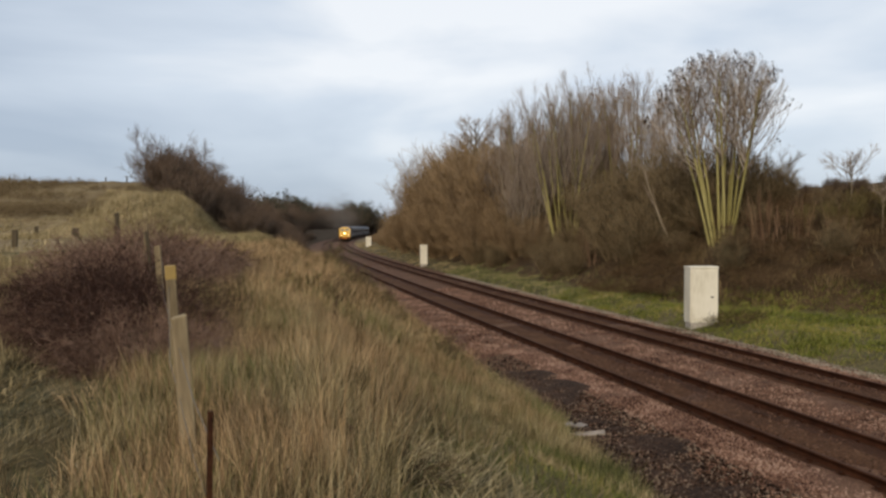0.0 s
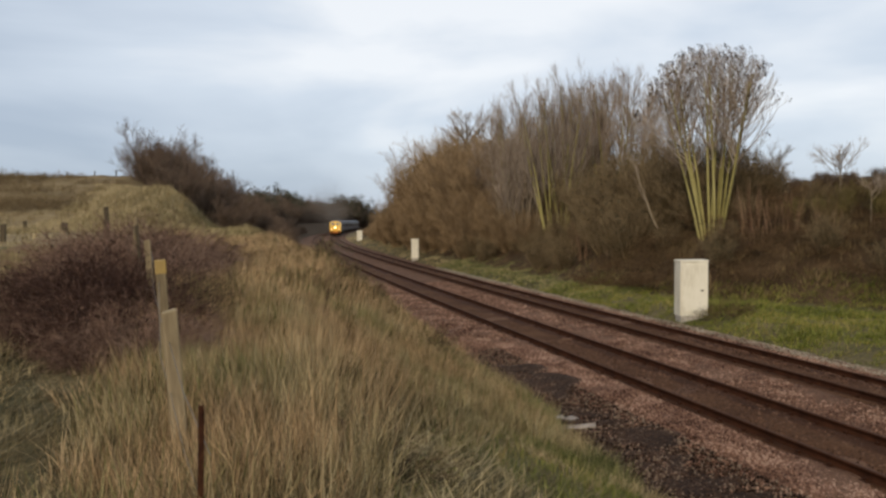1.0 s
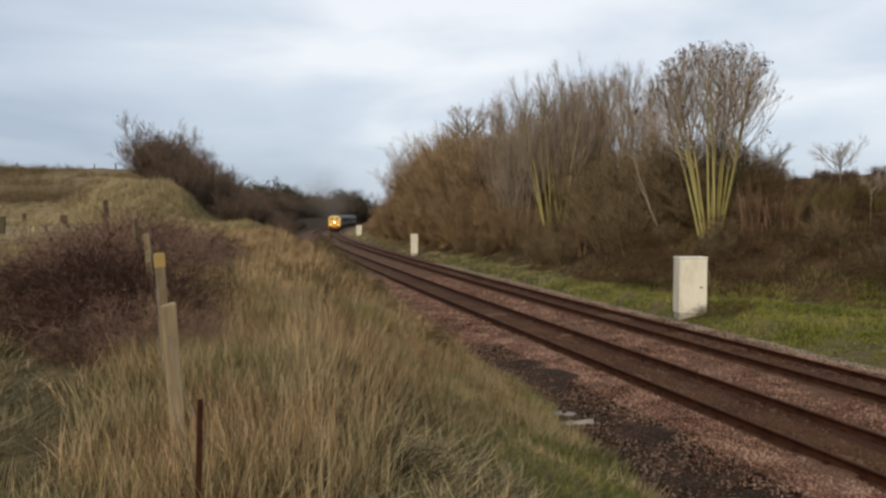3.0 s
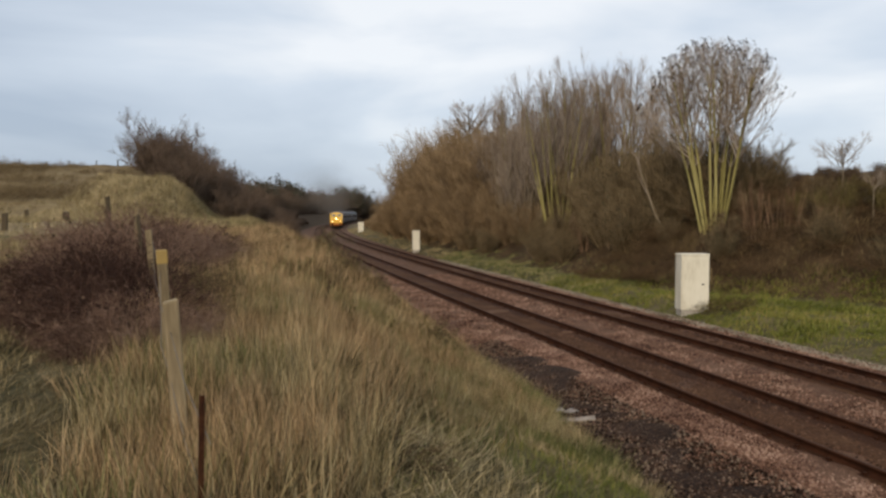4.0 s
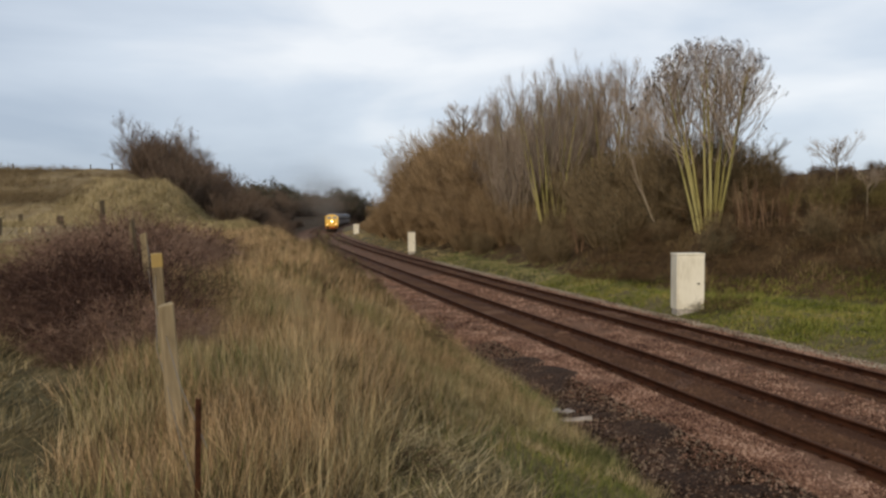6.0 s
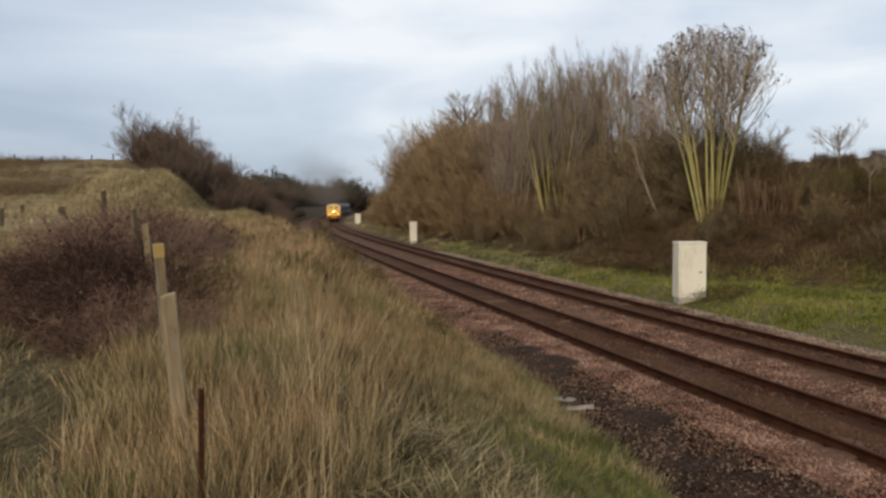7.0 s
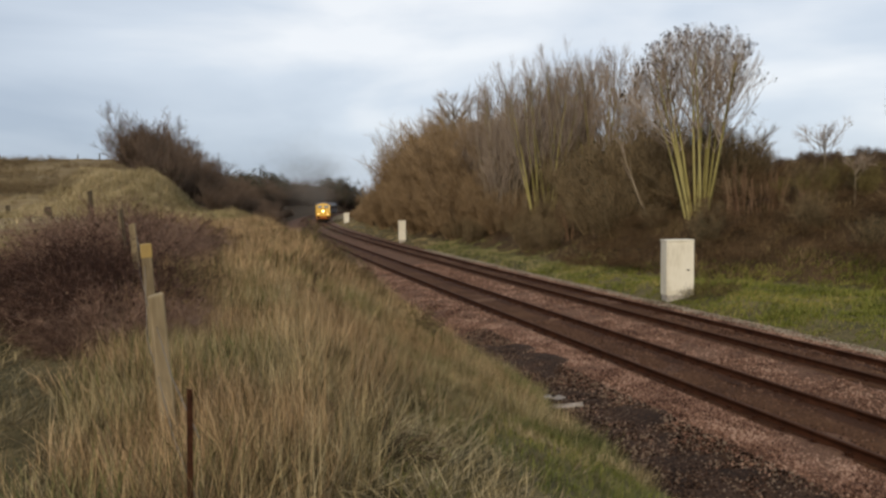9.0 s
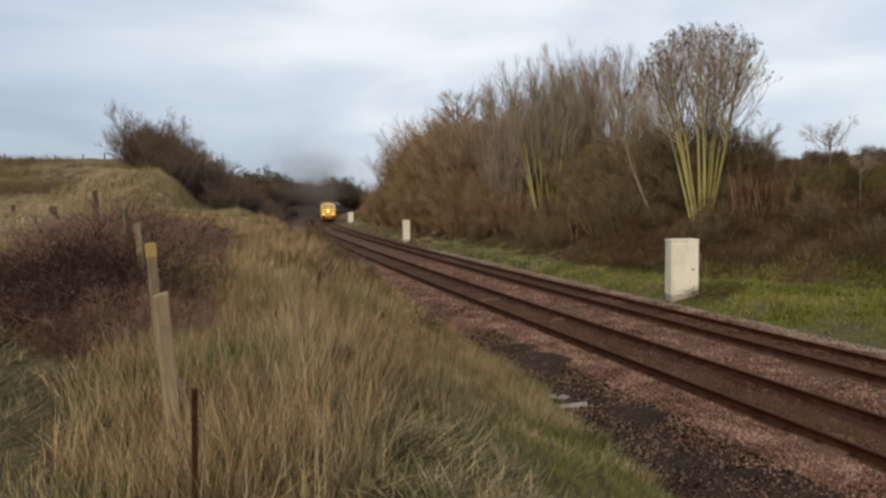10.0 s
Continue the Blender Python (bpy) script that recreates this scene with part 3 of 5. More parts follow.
def build_shrub(seed, mat, tall=4.0, stems=46, wide=1.3, leaves=0, name="shrub", leaf=0.07):
    """A dense bush of thin stems and twigs."""
    rng = np.random.default_rng(seed)
    t = empty(name, Matrix())
    start, way = fan(stems, wide * 0.45, 0.62, rng)
    st = shoots(start, way, tall * rng.uniform(0.5, 1.05, stems), 6, np.array([0, 0, 0.12]), rng, 0.09)
    
    tube_part("trunk", [(st, 0.03, 0.009, 4)], mat, t, "", "stuff")
    b1 = offshoots(st, 11, 0.08, 1.0, 0.75, tall * 0.28, 4, (0, 0, 0.35), rng, 0.12)
    b2 = offshoots(b1, 8, 0.15, 1.0, 0.8, tall * 0.13, 3, (0, 0, 0.2), rng, 0.14)
    tube_part("crown", [(b1, 0.011, 0.006, 3), (b2, 0.007, 0.0045, 3)], mat, t, "", "stuff")
    if leaves:
        tips = b2[:, -1][rng.permutation(len(b2))[:leaves]]
        flakes("foliage", tips + rng.normal(0, 0.12, tips.shape), leaf, M_ivy, t, rng, "dark evergreen leaves")
    return t


def build_bramble(seed, r=1.3, tall=0.95, n=130, leaf=900, mat=None, leaf_mat=None, lean=0.9):
    """A mound of arching dead bramble canes with a few withered leaves."""
    rng = np.random.default_rng(seed)
    t = empty("bramble", Matrix())
    start, way = fan(n, r, lean, rng)
    start[:, 2] = -0.15
    st = shoots(start, way, tall * rng.uniform(0.7, 1.5, n), 7, np.array([0, 0, -1.25]), rng, 0.15)
    b1 = offshoots(st, 7, 0.2, 1.0, 0.9, 0.34, 4, (0, 0, -0.2), rng, 0.2)
    b2 = offshoots(b1, 2, 0.2, 1.0, 0.9, 0.16, 3, (0, 0, 0.2), rng, 0.2)
    tube_part("thicket", [(st, 0.0055, 0.003, 3), (b1, 0.0035, 0.0022, 3), (b2, 0.0026, 0.0018, 3)], mat or M_bramble, t, "", "stuff")
    c = b1[:, 2][rng.permutation(len(b1))[:leaf]]
    flakes("foliage", c + rng.normal(0, 0.05, c.shape), 0.026, leaf_mat or M_bramble_leaf, t, rng)
    return t


def place(thing, spots, label, category, group, rng, lo=0.85, hi=1.2):
    """Put the thing at the first spot and copies at the others; a spot is (x, y, scale)."""
    tagged(thing, label, category, group)
    for n, (x, y, k) in enumerate(spots):
        k *= rng.uniform(lo, hi)
        z = ground_at(x, y)
        turn = pose(x, y, z, rng.uniform(-3, 3), rng.uniform(-3, 3), rng.uniform(0, 360))
        if n == 0:
            first = (turn, k)
            continue
        c = copy_thing(thing, turn)
        c.scale = (k, k, k * rng.uniform(0.92, 1.1))
    thing.matrix_world = first[0]
    thing.scale = (first[1],) * 3


def spot(s, o, k=1.0):
    p = along(s, o)
    return (p.x, p.y, k)


rng = np.random.default_rng(21)

# the big ash behind the cabinet
ash = tagged(build_ash(), "tall bare multi-stemmed ash with seed clusters on the bank", "tree", "bare trees on the bank")
ash.matrix_world = pose(13.75, 39.2, ground_at(13.75, 39.2) - 0.45, 0, 0, 75)
ash.scale = (1.0, 1.0, 1.06)

# tall clumps of poles further along the bank
pole_a = build_pole_tree(5, 9, 9.6, 0.22, M_bark_pale)
place(pole_a, [(8.4, 57, 1.08), (9.6, 59, 1.04), (12.6, 57, 0.98), (6.6, 64, 1.06)], "bare slender tree clump with yellowish lichened poles", "tree", "bare trees on the bank", rng, 0.95, 1.08)
pole_b = build_pole_tree(6, 12, 9.2, 0.26, M_bark)
place(pole_b, [(11.2, 60, 1.06), (7.4, 61, 1.04), (14.0, 58, 1.0), (10.2, 64, 1.08), (5.6, 68, 1.06), (12.6, 63, 1.05), (15.6, 55, 0.8), (8.8, 66, 1.1), (6.2, 60, 0.9), (5.2, 63, 0.84), (4.6, 70, 0.9)],
      "bare grey-brown tree clump with fine upright twigs", "tree", "bare trees on the bank", rng, 0.95, 1.08)
tagged(copy_thing(pole_b, pose(22.6, 35.0, ground_at(22.6, 35.0))), "bare young tree with fine twigs on the crest", "tree").scale = (0.56,) * 3
round_tree = build_round_tree(8)
place(round_tree, [(3.6, 90, 1.34), (1.8, 97, 1.15)], "bare round-crowned tree standing behind the scrub", "tree", "bare trees on the bank", rng, 1.0, 1.0)

# a thin trunk that leans over the bank
lean = empty("leaning_tree", Matrix())
lrng = np.random.default_rng(3)
lp = shoots(np.array([[0.0, 0, -0.2]]), np.array([[-0.46, 0.0, 1.0]]), np.array([5.2]), 9, np.array([0, 0, 0.05]), lrng, 0.03)
tube_part("trunk", [(lp, 0.085, 0.03, 6)], M_bark, lean)
lb = offshoots(lp, 16, 0.5, 1.0, 0.6, 1.2, 4, (0, 0, 0.6), lrng)
tube_part("crown", [(lb, 0.014, 0.005, 3)], M_twig, lean, "", "stuff")
tagged(lean, "thin bare grey tree leaning over the bank", "tree", "bare trees on the bank")
lean.matrix_world = pose(11.95, 41.2, ground_at(11.95, 41.2) + 0.1)

place(build_thorn(15), [(18.28, 35.2, 0.93), (18.75, 33.6, 0.6)], "small bare thorn tree with a flat crown on the scrubby bank", "tree", "small trees on the bank", rng, 1.0, 1.0)

# brown scrub that clothes the bank
spots_w, spots_s = [], []
for s in np.arange(66, 186, 3.0):
    size = float(np.interp(s, [66, 92, 108, 118, 128, 150, 186], [1.85, 2.4, 2.05, 1.3, 0.85, 0.55, 0.4]))
    for o in (10.8, 13.2, 16.4):
        spots_w.append(spot(s + rng.uniform(-1.5, 1.5), o + rng.uniform(-0.7, 0.7), size * (0.62 if o < 11.5 else 0.80 if o < 14 and s > 104 else 0.95 if s > 96 else 1.0)))
for s in np.arange(40, 72, 2.2):
    for o, k in ((10.8, 0.45), (13.0, 0.75), (15.6, 0.95), (18.6, 1.15)):
        if (s < 46 and o < 12) or (50 < s < 58 and o < 14):
            continue
        spots_s.append(spot(s + rng.uniform(-1, 1), o + rng.uniform(-0.8, 0.8), k))
spots_s += [spot(s, 12.4 + rng.uniform(-0.8, 0.8), 0.34) for s in np.arange(48, 62, 1.4)]
spots_s = [q for q in spots_s if q[0] / q[1] < 0.365 or q[2] < 0.5]
spots_s = [q for q in spots_s if math.hypot(q[0] - 11.6, q[1] - 39.6) > 2.6 and math.hypot(q[0] - 11.0, q[1] - 41.4) > 1.6]
spots_s += [(16.2, 42.0, 0.86), (17.2, 42.6, 0.78), (18.0, 42.2, 0.58)]
spots_w += [spot(60, 12.0, 0.95), spot(62.5, 11.8, 0.95), spot(57.5, 12.4, 0.8), spot(64.5, 12.2, 1.1)]
place(build_shrub(31, M_willow, name="willow_bush"), spots_w, "dense rusty-brown bare willow scrub on the bank", "shrub", "scrub on the bank", rng, 0.88, 1.12)
place(build_shrub(32, M_scrub), spots_s[::2], "dense brown bare scrub on the bank", "shrub", "scrub on the bank", rng)
place(build_shrub(33, M_scrub, leaves=260), spots_s[1::2], "dense brown scrub with some ivy on the bank", "shrub", "scrub on the bank", rng)

tagged(build_bramble(44, 0.7, 0.75, 110, 1200, M_bank_cane, M_verge), "small green-brown bramble beside the cabinet", "bramble").matrix_world = pose(10.0, 27.6, ground_at(10.0, 27.6))

# low scrub and brambles on the near end of the bank, and the hedge on its crest
low = [spot(s + rng.uniform(-0.9, 0.9), foot(s) + o + rng.uniform(-0.8, 0.8), 0.85 + 0.02 * o) for s in np.arange(8, 42, 2.3) for o in (0.8, 2.8, 5.0, 7.5, 10.0)]
low = [q for q in low if across(q[0], q[1])[1] > foot(across(q[0], q[1])[0]) + 2.4 * smooth(-across(q[0], q[1])[0], -33, -29)]
low = [q for q in low if math.hypot(q[0] - 13.3, q[1] - 38.0) > 2.2]
place(build_bramble(41, 1.4, 1.0, 170, 1100, M_bank_cane, M_bracken), low, "tangled brown bramble on the railway bank", "bramble", "brambles on the bank", rng, 0.8, 1.25)
crest = [spot(s + rng.uniform(-0.6, 0.6), foot(s) + 13.5 + rng.uniform(-0.8, 0.8), 0.17) for s in np.arange(2, 48, 0.6)]
mids = [spot(s + rng.uniform(-1, 1), foot(s) + o, 0.38) for s, o in zip(np.arange(14, 40, 1.7), rng.uniform(2.5, 9, 20))]
place(build_shrub(34, M_scrub, leaves=200), mids + spots_s[:2], "low brown thorn bush among the brambles", "shrub", "thorn bushes on the bank", rng)
place(build_shrub(35, M_hedge, leaves=300, name="hedge_bush"), crest, "clipped dark hedge bush on the crest", "shrub", "crest hedge", rng)

olive = [(17.7, 34.8, 0.42), (18.8, 35.6, 0.42), (19.6, 34.2, 0.36), (16.6, 36.4, 0.34)]
place(build_shrub(46, M_olive), olive, "low olive-yellow sallow bush on the bank", "shrub", "sallow bushes on the bank", rng)



def build_saplings(seed):
    """A clump of thin upright reddish stems."""
    rng = np.random.default_rng(seed)
    t = empty("sapling_clump", Matrix())
    start, way = fan(16, 0.7, 0.14, rng)
    st = shoots(start, way, rng.uniform(1.3, 2.3, 16), 6, np.zeros(3), rng, 0.04)
    tube_part("trunk", [(st, 0.022, 0.008, 4)], M_sapling, t, "", "stuff")
    b = offshoots(st, 7, 0.3, 1.0, 0.5, 0.5, 3, (0, 0, 0.4), rng, 0.08)
    tube_part("crown", [(b, 0.007, 0.004, 3)], M_sapling, t, "", "stuff")
    return t


saplings = [(15.0, 36.4, 1.0), (15.8, 35.6, 1.1), (14.5, 35.2, 0.8), (17.2, 34.0, 0.9), (10.2, 44.5, 1.1), (8.9, 47.5, 1.1)]
place(build_saplings(48), saplings, "clump of thin reddish-brown saplings on the bank", "sapling", "saplings on the bank", rng)

ivy_spots = [spot(s, foot(s) + o, 0.3) for s, o in ((12, 2.5), (14.5, 3.2), (17, 2.0), (19.5, 3.6), (22, 2.4), (24, 5.0), (27, 3.0), (30, 4.4), (33, 3.0), (16, 5.5), (20, 6.5))]
place(build_shrub(40, M_scrub, leaves=1600, name="ivy_bush"), ivy_spots, "low bush overgrown with dark ivy", "bush", "ivy bushes on the bank", rng)

# dark hedge and trees on the other side of the cutting
hedge = [spot(s + rng.uniform(-1.2, 1.2), o + rng.uniform(-0.8, 0.8), k) for s in np.arange(57, 128, 2.8) for o, k in ((-9.0, 0.62), (-12.0, 0.95), (-14.6, 1.0))]
hedge = [(x, y, k * float(np.interp(y, [60, 74, 86, 100, 125], [0.99, 1.09, 0.86, 0.72, 0.63]))) for x, y, k in hedge]
hedge += [spot(s, o, k) for s, o, k in ((58, -15.6, 0.95), (60, -16.8, 1.02), (64, -17.5, 1.05), (66, -16.5, 1.05), (70, -17, 1.0))]
hedge = [q for q in hedge if q[0] / q[1] > -0.385]
hedge_far = [spot(s + rng.uniform(-2, 2), o, float(np.interp(s, [120, 200, 420], [0.72, 1.25, 1.8]))) for s in np.arange(124, 400, 7.0) for o in (-9.5, -13.5)]
hedge += [spot(53, -3.7, 0.36), spot(55.5, -3.9, 0.3)]
hedge += [spot(s, -4.2 + rng.uniform(-0.5, 0.3), 0.36) for s in np.arange(96, 210, 2.6)]
hedge += [spot(s + rng.uniform(-0.8, 0.8), -6.6 + rng.uniform(-0.7, 0.7), 0.46) for s in np.arange(84, 214, 3.1)]
hedge += [spot(s, -5.0 + rng.uniform(-0.9, 0.5), 0.34) for s in np.arange(58, 180, 2.2)]
place(build_shrub(36, M_hedge, leaves=90, name="hedge_bush"), hedge, "dark tangled hedge bush on the cutting's edge", "shrub", "hedge along the cutting", rng)
place(build_shrub(37, M_hedge, leaves=300, name="hedge_tree"), hedge_far, "dark distant hedge tree along the cutting", "shrub", "distant hedge trees", rng)
conifers = [spot(s, -11.5, k) for s, k in ((126, 1.0), (131, 0.85), (176, 1.6), (184, 1.95), (236, 2.1), (262, 2.2))]
place(build_shrub(38, M_hedge, tall=4.4, stems=24, wide=0.7, leaves=3500, name="tree", leaf=0.13), conifers, "dark ivy-clad tree above the hedge", "tree", "ivy-clad trees", rng)
dome = [spot(s, o, 2.6) for s, o in ((368, -9), (372, -6), (378, -12), (384, -4), (388, -8), (395, 1), (400, -3), (404, 8), (404, -10), (398, 5), (392, -14))]
place(build_shrub(39, M_hedge, tall=4.2, stems=40, leaves=2400, leaf=0.1, name="tree"), dome, "dark rounded distant tree at the end of the cutting", "tree", "distant round trees", rng)

# brown rough growth on the hillside
hill_br = [(rng.uniform(-40, -19.5), y + rng.normal(0, 0.9), 1.4) for y in [42.5] * 22 + [47.5] * 12 + [52.5] * 20]
hill_br = [q for q in hill_br if q[0] / q[1] < -0.43]
place(build_bramble(43, 1.7, 0.36, 110, 500, M_scrub, M_bank_grass), hill_br, "low brown rough growth on the hillside", "bramble", "rough growth on the hill", rng, 0.7, 1.3)

# brambles round the old fence
near_br = [(-5.91, 10.5, 0.48), (-7.31, 13, 0.36), (-6.05, 11.5, 0.48), (-7.62, 14.5, 0.34), (-4.96, 9.5, 0.48), (-4.89, 10, 0.44), (-5.97, 12.2, 0.56), (-7.28, 15, 0.4), (-4.1, 9, 0.66), (-4.97, 11, 0.81), (-5.97, 13.2, 0.89), (-7.18, 16, 0.64), (-4.11, 9.8, 0.95), (-5.03, 12, 1.11), (-6.02, 14.5, 1.2), (-7.0, 17, 1.23), (-6.29, 16, 1.36), (-5.5, 13, 1.15), (-4.65, 10.8, 0.95), (-3.45, 8.6, 0.67), (-6.49, 17.5, 1.28), (-5.42, 15.2, 0.75), (-4.63, 14.5, 0.33), (-5.78, 18.5, 0.33), (-5.16, 19.5, 0.33), (-4.3, 17.5, 0.33), (-3.53, 8.2, 0.45), (-4.14, 8.6, 0.33)]
place(build_bramble(42, 0.75, 0.85, 340, 500, lean=0.5), near_br, "dark red-brown bramble thicket round the fence posts", "bramble", "brambles at the fence", rng, 0.92, 1.1)


place(build_bramble(45, 0.7, 0.75, 110, 1500, M_bank_cane, M_green), [(-4.0, 22.0, 0.9), (-3.1, 20.8, 0.8), (-2.3, 19.6, 0.7), (-4.6, 25.0, 1.0), (-0.6, 15.5, 0.6), (-0.48, 4.9, 0.42), (-3.75, 9.5, 0.5)],
      "green leafy bramble clump on the grass bank", "bramble", "green brambles on the bank", rng)

# ---- grasses ----


def blades(name, xy, length, width, lean, mat, rng, label, curl=0.5, wind=(0.25, -0.1), tilt=None):
    """One object of grass blades at places xy (n, 2): each a narrow bent strip."""
    n = len(xy)
    z = height(xy[:, 0], xy[:, 1])
    base = np.column_stack([xy, z - 0.03])
    a = rng.uniform(0, 2 * np.pi, n)
    q = np.abs(rng.normal(0, lean, n))
    way = np.column_stack([np.cos(a) * q + wind[0] * lean, np.sin(a) * q + wind[1] * lean, np.ones(n)])
    if tilt is not None:
        way[:, :2] += tilt
    pts = shoots(base, way, length, 3, np.zeros(3), rng, 0.08)
    side = np.column_stack([np.cos(a + 1.2), np.sin(a + 1.2), np.zeros(n)]) * width[:, None]
    droop = np.column_stack([np.cos(a), np.sin(a), -0.6 * np.ones(n)]) * (length * curl * rng.uniform(0, 0.5, n))[:, None]
    pts[:, 1] += droop * 0.2
    pts[:, 2] += droop
    v = np.stack([pts[:, 0] - side, pts[:, 0] + side, pts[:, 1] - side * 0.85, pts[:, 1] + side * 0.85, pts[:, 2]], 1).reshape(-1, 3)
    i = (np.arange(n) * 5)[:, None, None]
    f = (i + np.array([(0, 1, 3), (0, 3, 2), (2, 3, 4)])[None]).reshape(-1, 3)
    ob = from_arrays(name, v, f, mat)
    return tagged(ob, label, "grass", kind="stuff")


def scatter(n, s_range, o_range, rng, clump=0.0):
    s, o = rng.uniform(*s_range, n), rng.uniform(*o_range, n)
    h = np.interp(s, _s, _h)
    x, y = np.interp(s, _s, LX) + o * np.cos(h), np.interp(s, _s, LY) - o * np.sin(h)
    if clump:
        c = rng.integers(0, max(1, n // 60), n)
        cx, cy = x[c], y[c]
        r = rng.normal(0, clump, (n, 2))
        mix = rng.uniform(0, 1, n) < 0.7
        x, y = np.where(mix, cx + r[:, 0], x), np.where(mix, cy + r[:, 1], y)
    return np.column_stack([x, y])


def tuftiness(xy):
    """Slow variation of tallness over the bank, 0 to 1."""
    x, y = xy[:, 0], xy[:, 1]
    return 0.5 + 0.5 * np.sin(x * 1.1 + 1.7 * np.sin(y * 0.5)) * np.sin(y * 0.7 + 1.1 * np.sin(x * 0.8))


def grass_field(name, n, s_range, o_range, tall, width, lean, mat, label, clump=0.14, seed=1, keep=None, curl=0.5, wind=(0.25, -0.1)):
    r = np.random.default_rng(seed)
    xy = scatter(n, s_range, o_range, r, clump)
    s, o = across(xy[:, 0], xy[:, 1])
    foot_near = toe(s) - 2.9
    ok = (o < -3.0 - foot_near) | (o > 6.6)
    ok &= np.hypot(xy[:, 0], xy[:, 1]) > 2.3
    ok &= np.hypot(xy[:, 0] + 0.93, xy[:, 1] - 2.85) > 0.42
    if keep is not None:
        ok &= keep(xy, s, o, r)
    xy, o, foot_near = xy[ok], o[ok], foot_near[ok]
    edge = np.where(o < 0, smooth(-o - foot_near, 2.9, 4.4) * 0.65 + 0.35, 1.0)
    ln = tall * edge * (0.4 + 0.8 * tuftiness(xy)) * r.uniform(0.45, 1.15, len(xy))
    return blades(name, xy, ln, width * r.uniform(0.6, 1.3, len(xy)), lean, mat, r, label, curl, wind)


def tussocks(name, tufts, per, s_range, o_range, tall, width, mat, label, seed, keep, spread=0.11, fall=0.2, splay=1.5, drift=(0.05, -0.02)):
    """Grass in separate tufts: each has its own height and lean, its blades splay out from the middle."""
    r = np.random.default_rng(seed)
    mid = scatter(tufts, s_range, o_range, r)
    s, o = across(mid[:, 0], mid[:, 1])
    ok = (o < -toe(s) - 0.1) & (np.hypot(mid[:, 0], mid[:, 1]) > 2.5) & (np.hypot(mid[:, 0] + 0.93, mid[:, 1] - 2.85) > 0.5) & keep(mid, s, o, r)
    mid, s, o = mid[ok], s[ok], o[ok]
    n = len(mid)
    lean = np.column_stack([r.normal(drift[0], fall, n), r.normal(drift[1], fall, n)])
    size = tall * r.uniform(0.55, 1.15, n) * (0.55 + 0.6 * tuftiness(mid)) * np.where(s < 12.3, 0.5 + 0.5 * smooth(-o, 5.2, 7.8), 0.5 + 0.5 * np.maximum(smooth(-o - toe(s), 0.0, 1.6), 0.8 * smooth(-s, -20, -17)))
    k = np.repeat(np.arange(n), r.integers(int(per * 0.5), int(per * 1.5), n))
    off = r.normal(0, spread, (len(k), 2))
    xy = mid[k] + off
    ln = size[k] * r.uniform(0.5, 1.1, len(k))
    return blades(name, xy, ln, width * r.uniform(0.6, 1.3, len(k)), 0.1, mat, r, label, 0.6, (0, 0), lean[k] + off * splay)


def patch(xy):
    """Which grass grows where, -1 to 1."""
    return np.sin(xy[:, 0] * 2.3 + 1.9 * np.sin(xy[:, 1] * 0.9)) * np.sin(xy[:, 1] * 1.7 + 1.2 * np.sin(xy[:, 0] * 1.4 + 2))


def not_path(xy, s, o, r):
    # trodden ground before the camera and at the field's edge stays short
    x, y = xy[:, 0], xy[:, 1]
    open_ground = np.hypot((x - 2.5) / 2.9, (y - 5.5) / 6.6) > 1.0 + r.normal(0, 0.12, len(x))
    open_ground &= ~((y < 7.0) & (x > -0.75 + 0.08 * y + r.normal(0, 0.15, len(x))))
    return open_ground & ((o > -9.35 - np.abs(r.normal(0, 0.25, len(x)))) | (y > 15) | ((tuftiness(xy) > 0.72) & (o > -10.6)))


tussocks("dry_grass", 5000, 42, (2.5, 16), (-10.4, -3.4), 0.76, 0.0018, M_straw, "tall dry straw-coloured grass in tufts on the bank", 1,
         lambda xy, s, o, r: not_path(xy, s, o, r) & (patch(xy) + r.normal(0, 0.3, len(s)) > -0.25), 0.065)
tussocks("dry_grass", 5000, 42, (2.5, 16), (-10.4, -3.4), 0.64, 0.0019, M_straw_pale, "paler yellowish dry grass in tufts on the bank", 31,
         lambda xy, s, o, r: not_path(xy, s, o, r) & (patch(xy) + r.normal(0, 0.3, len(s)) < -0.25), 0.065)
tussocks("field_grass", 700, 34, (11, 24), (-16, -11), 0.5, 0.005, M_field, "tufts of pale pasture grass behind the brambles", 32, lambda xy, s, o, r: o < -10.5, 0.12)
grass_field("dry_grass", 36000, (2.5, 16), (-11, -3.5), 0.45, 0.0022, 0.35, M_mat, "shorter dry grass between the tufts", seed=21, keep=not_path)
tussocks("flattened_grass", 170, 60, (6.2, 9.4), (-7.9, -6.2), 0.6, 0.003, M_straw_pale, "pale flattened straw tuft beside the path", 22, lambda xy, s, o, r: o < -5, 0.12, 1.1, 1.0)
tussocks("dry_grass", 3700, 32, (15, 34), (-11, -3.4), 0.62, 0.0052, M_straw, "tall dry straw-coloured grass further along the bank", 2, lambda xy, s, o, r: s > 0, 0.16)
grass_field("dry_grass", 24000, (15, 34), (-11, -3.4), 0.42, 0.0050, 0.3, M_field, "short dull grass between the tufts", seed=23)
grass_field("dry_grass", 40000, (31, 62), (-13, -3.4), 0.55, 0.010, 0.3, M_field, "dry grass on the bank beside the cutting", seed=3)
clear_of_flat = lambda xy, r: np.hypot(xy[:, 0] - 0.1, (xy[:, 1] - 5.6) * 0.8) > 0.75 + r.normal(0, 0.12, len(xy))
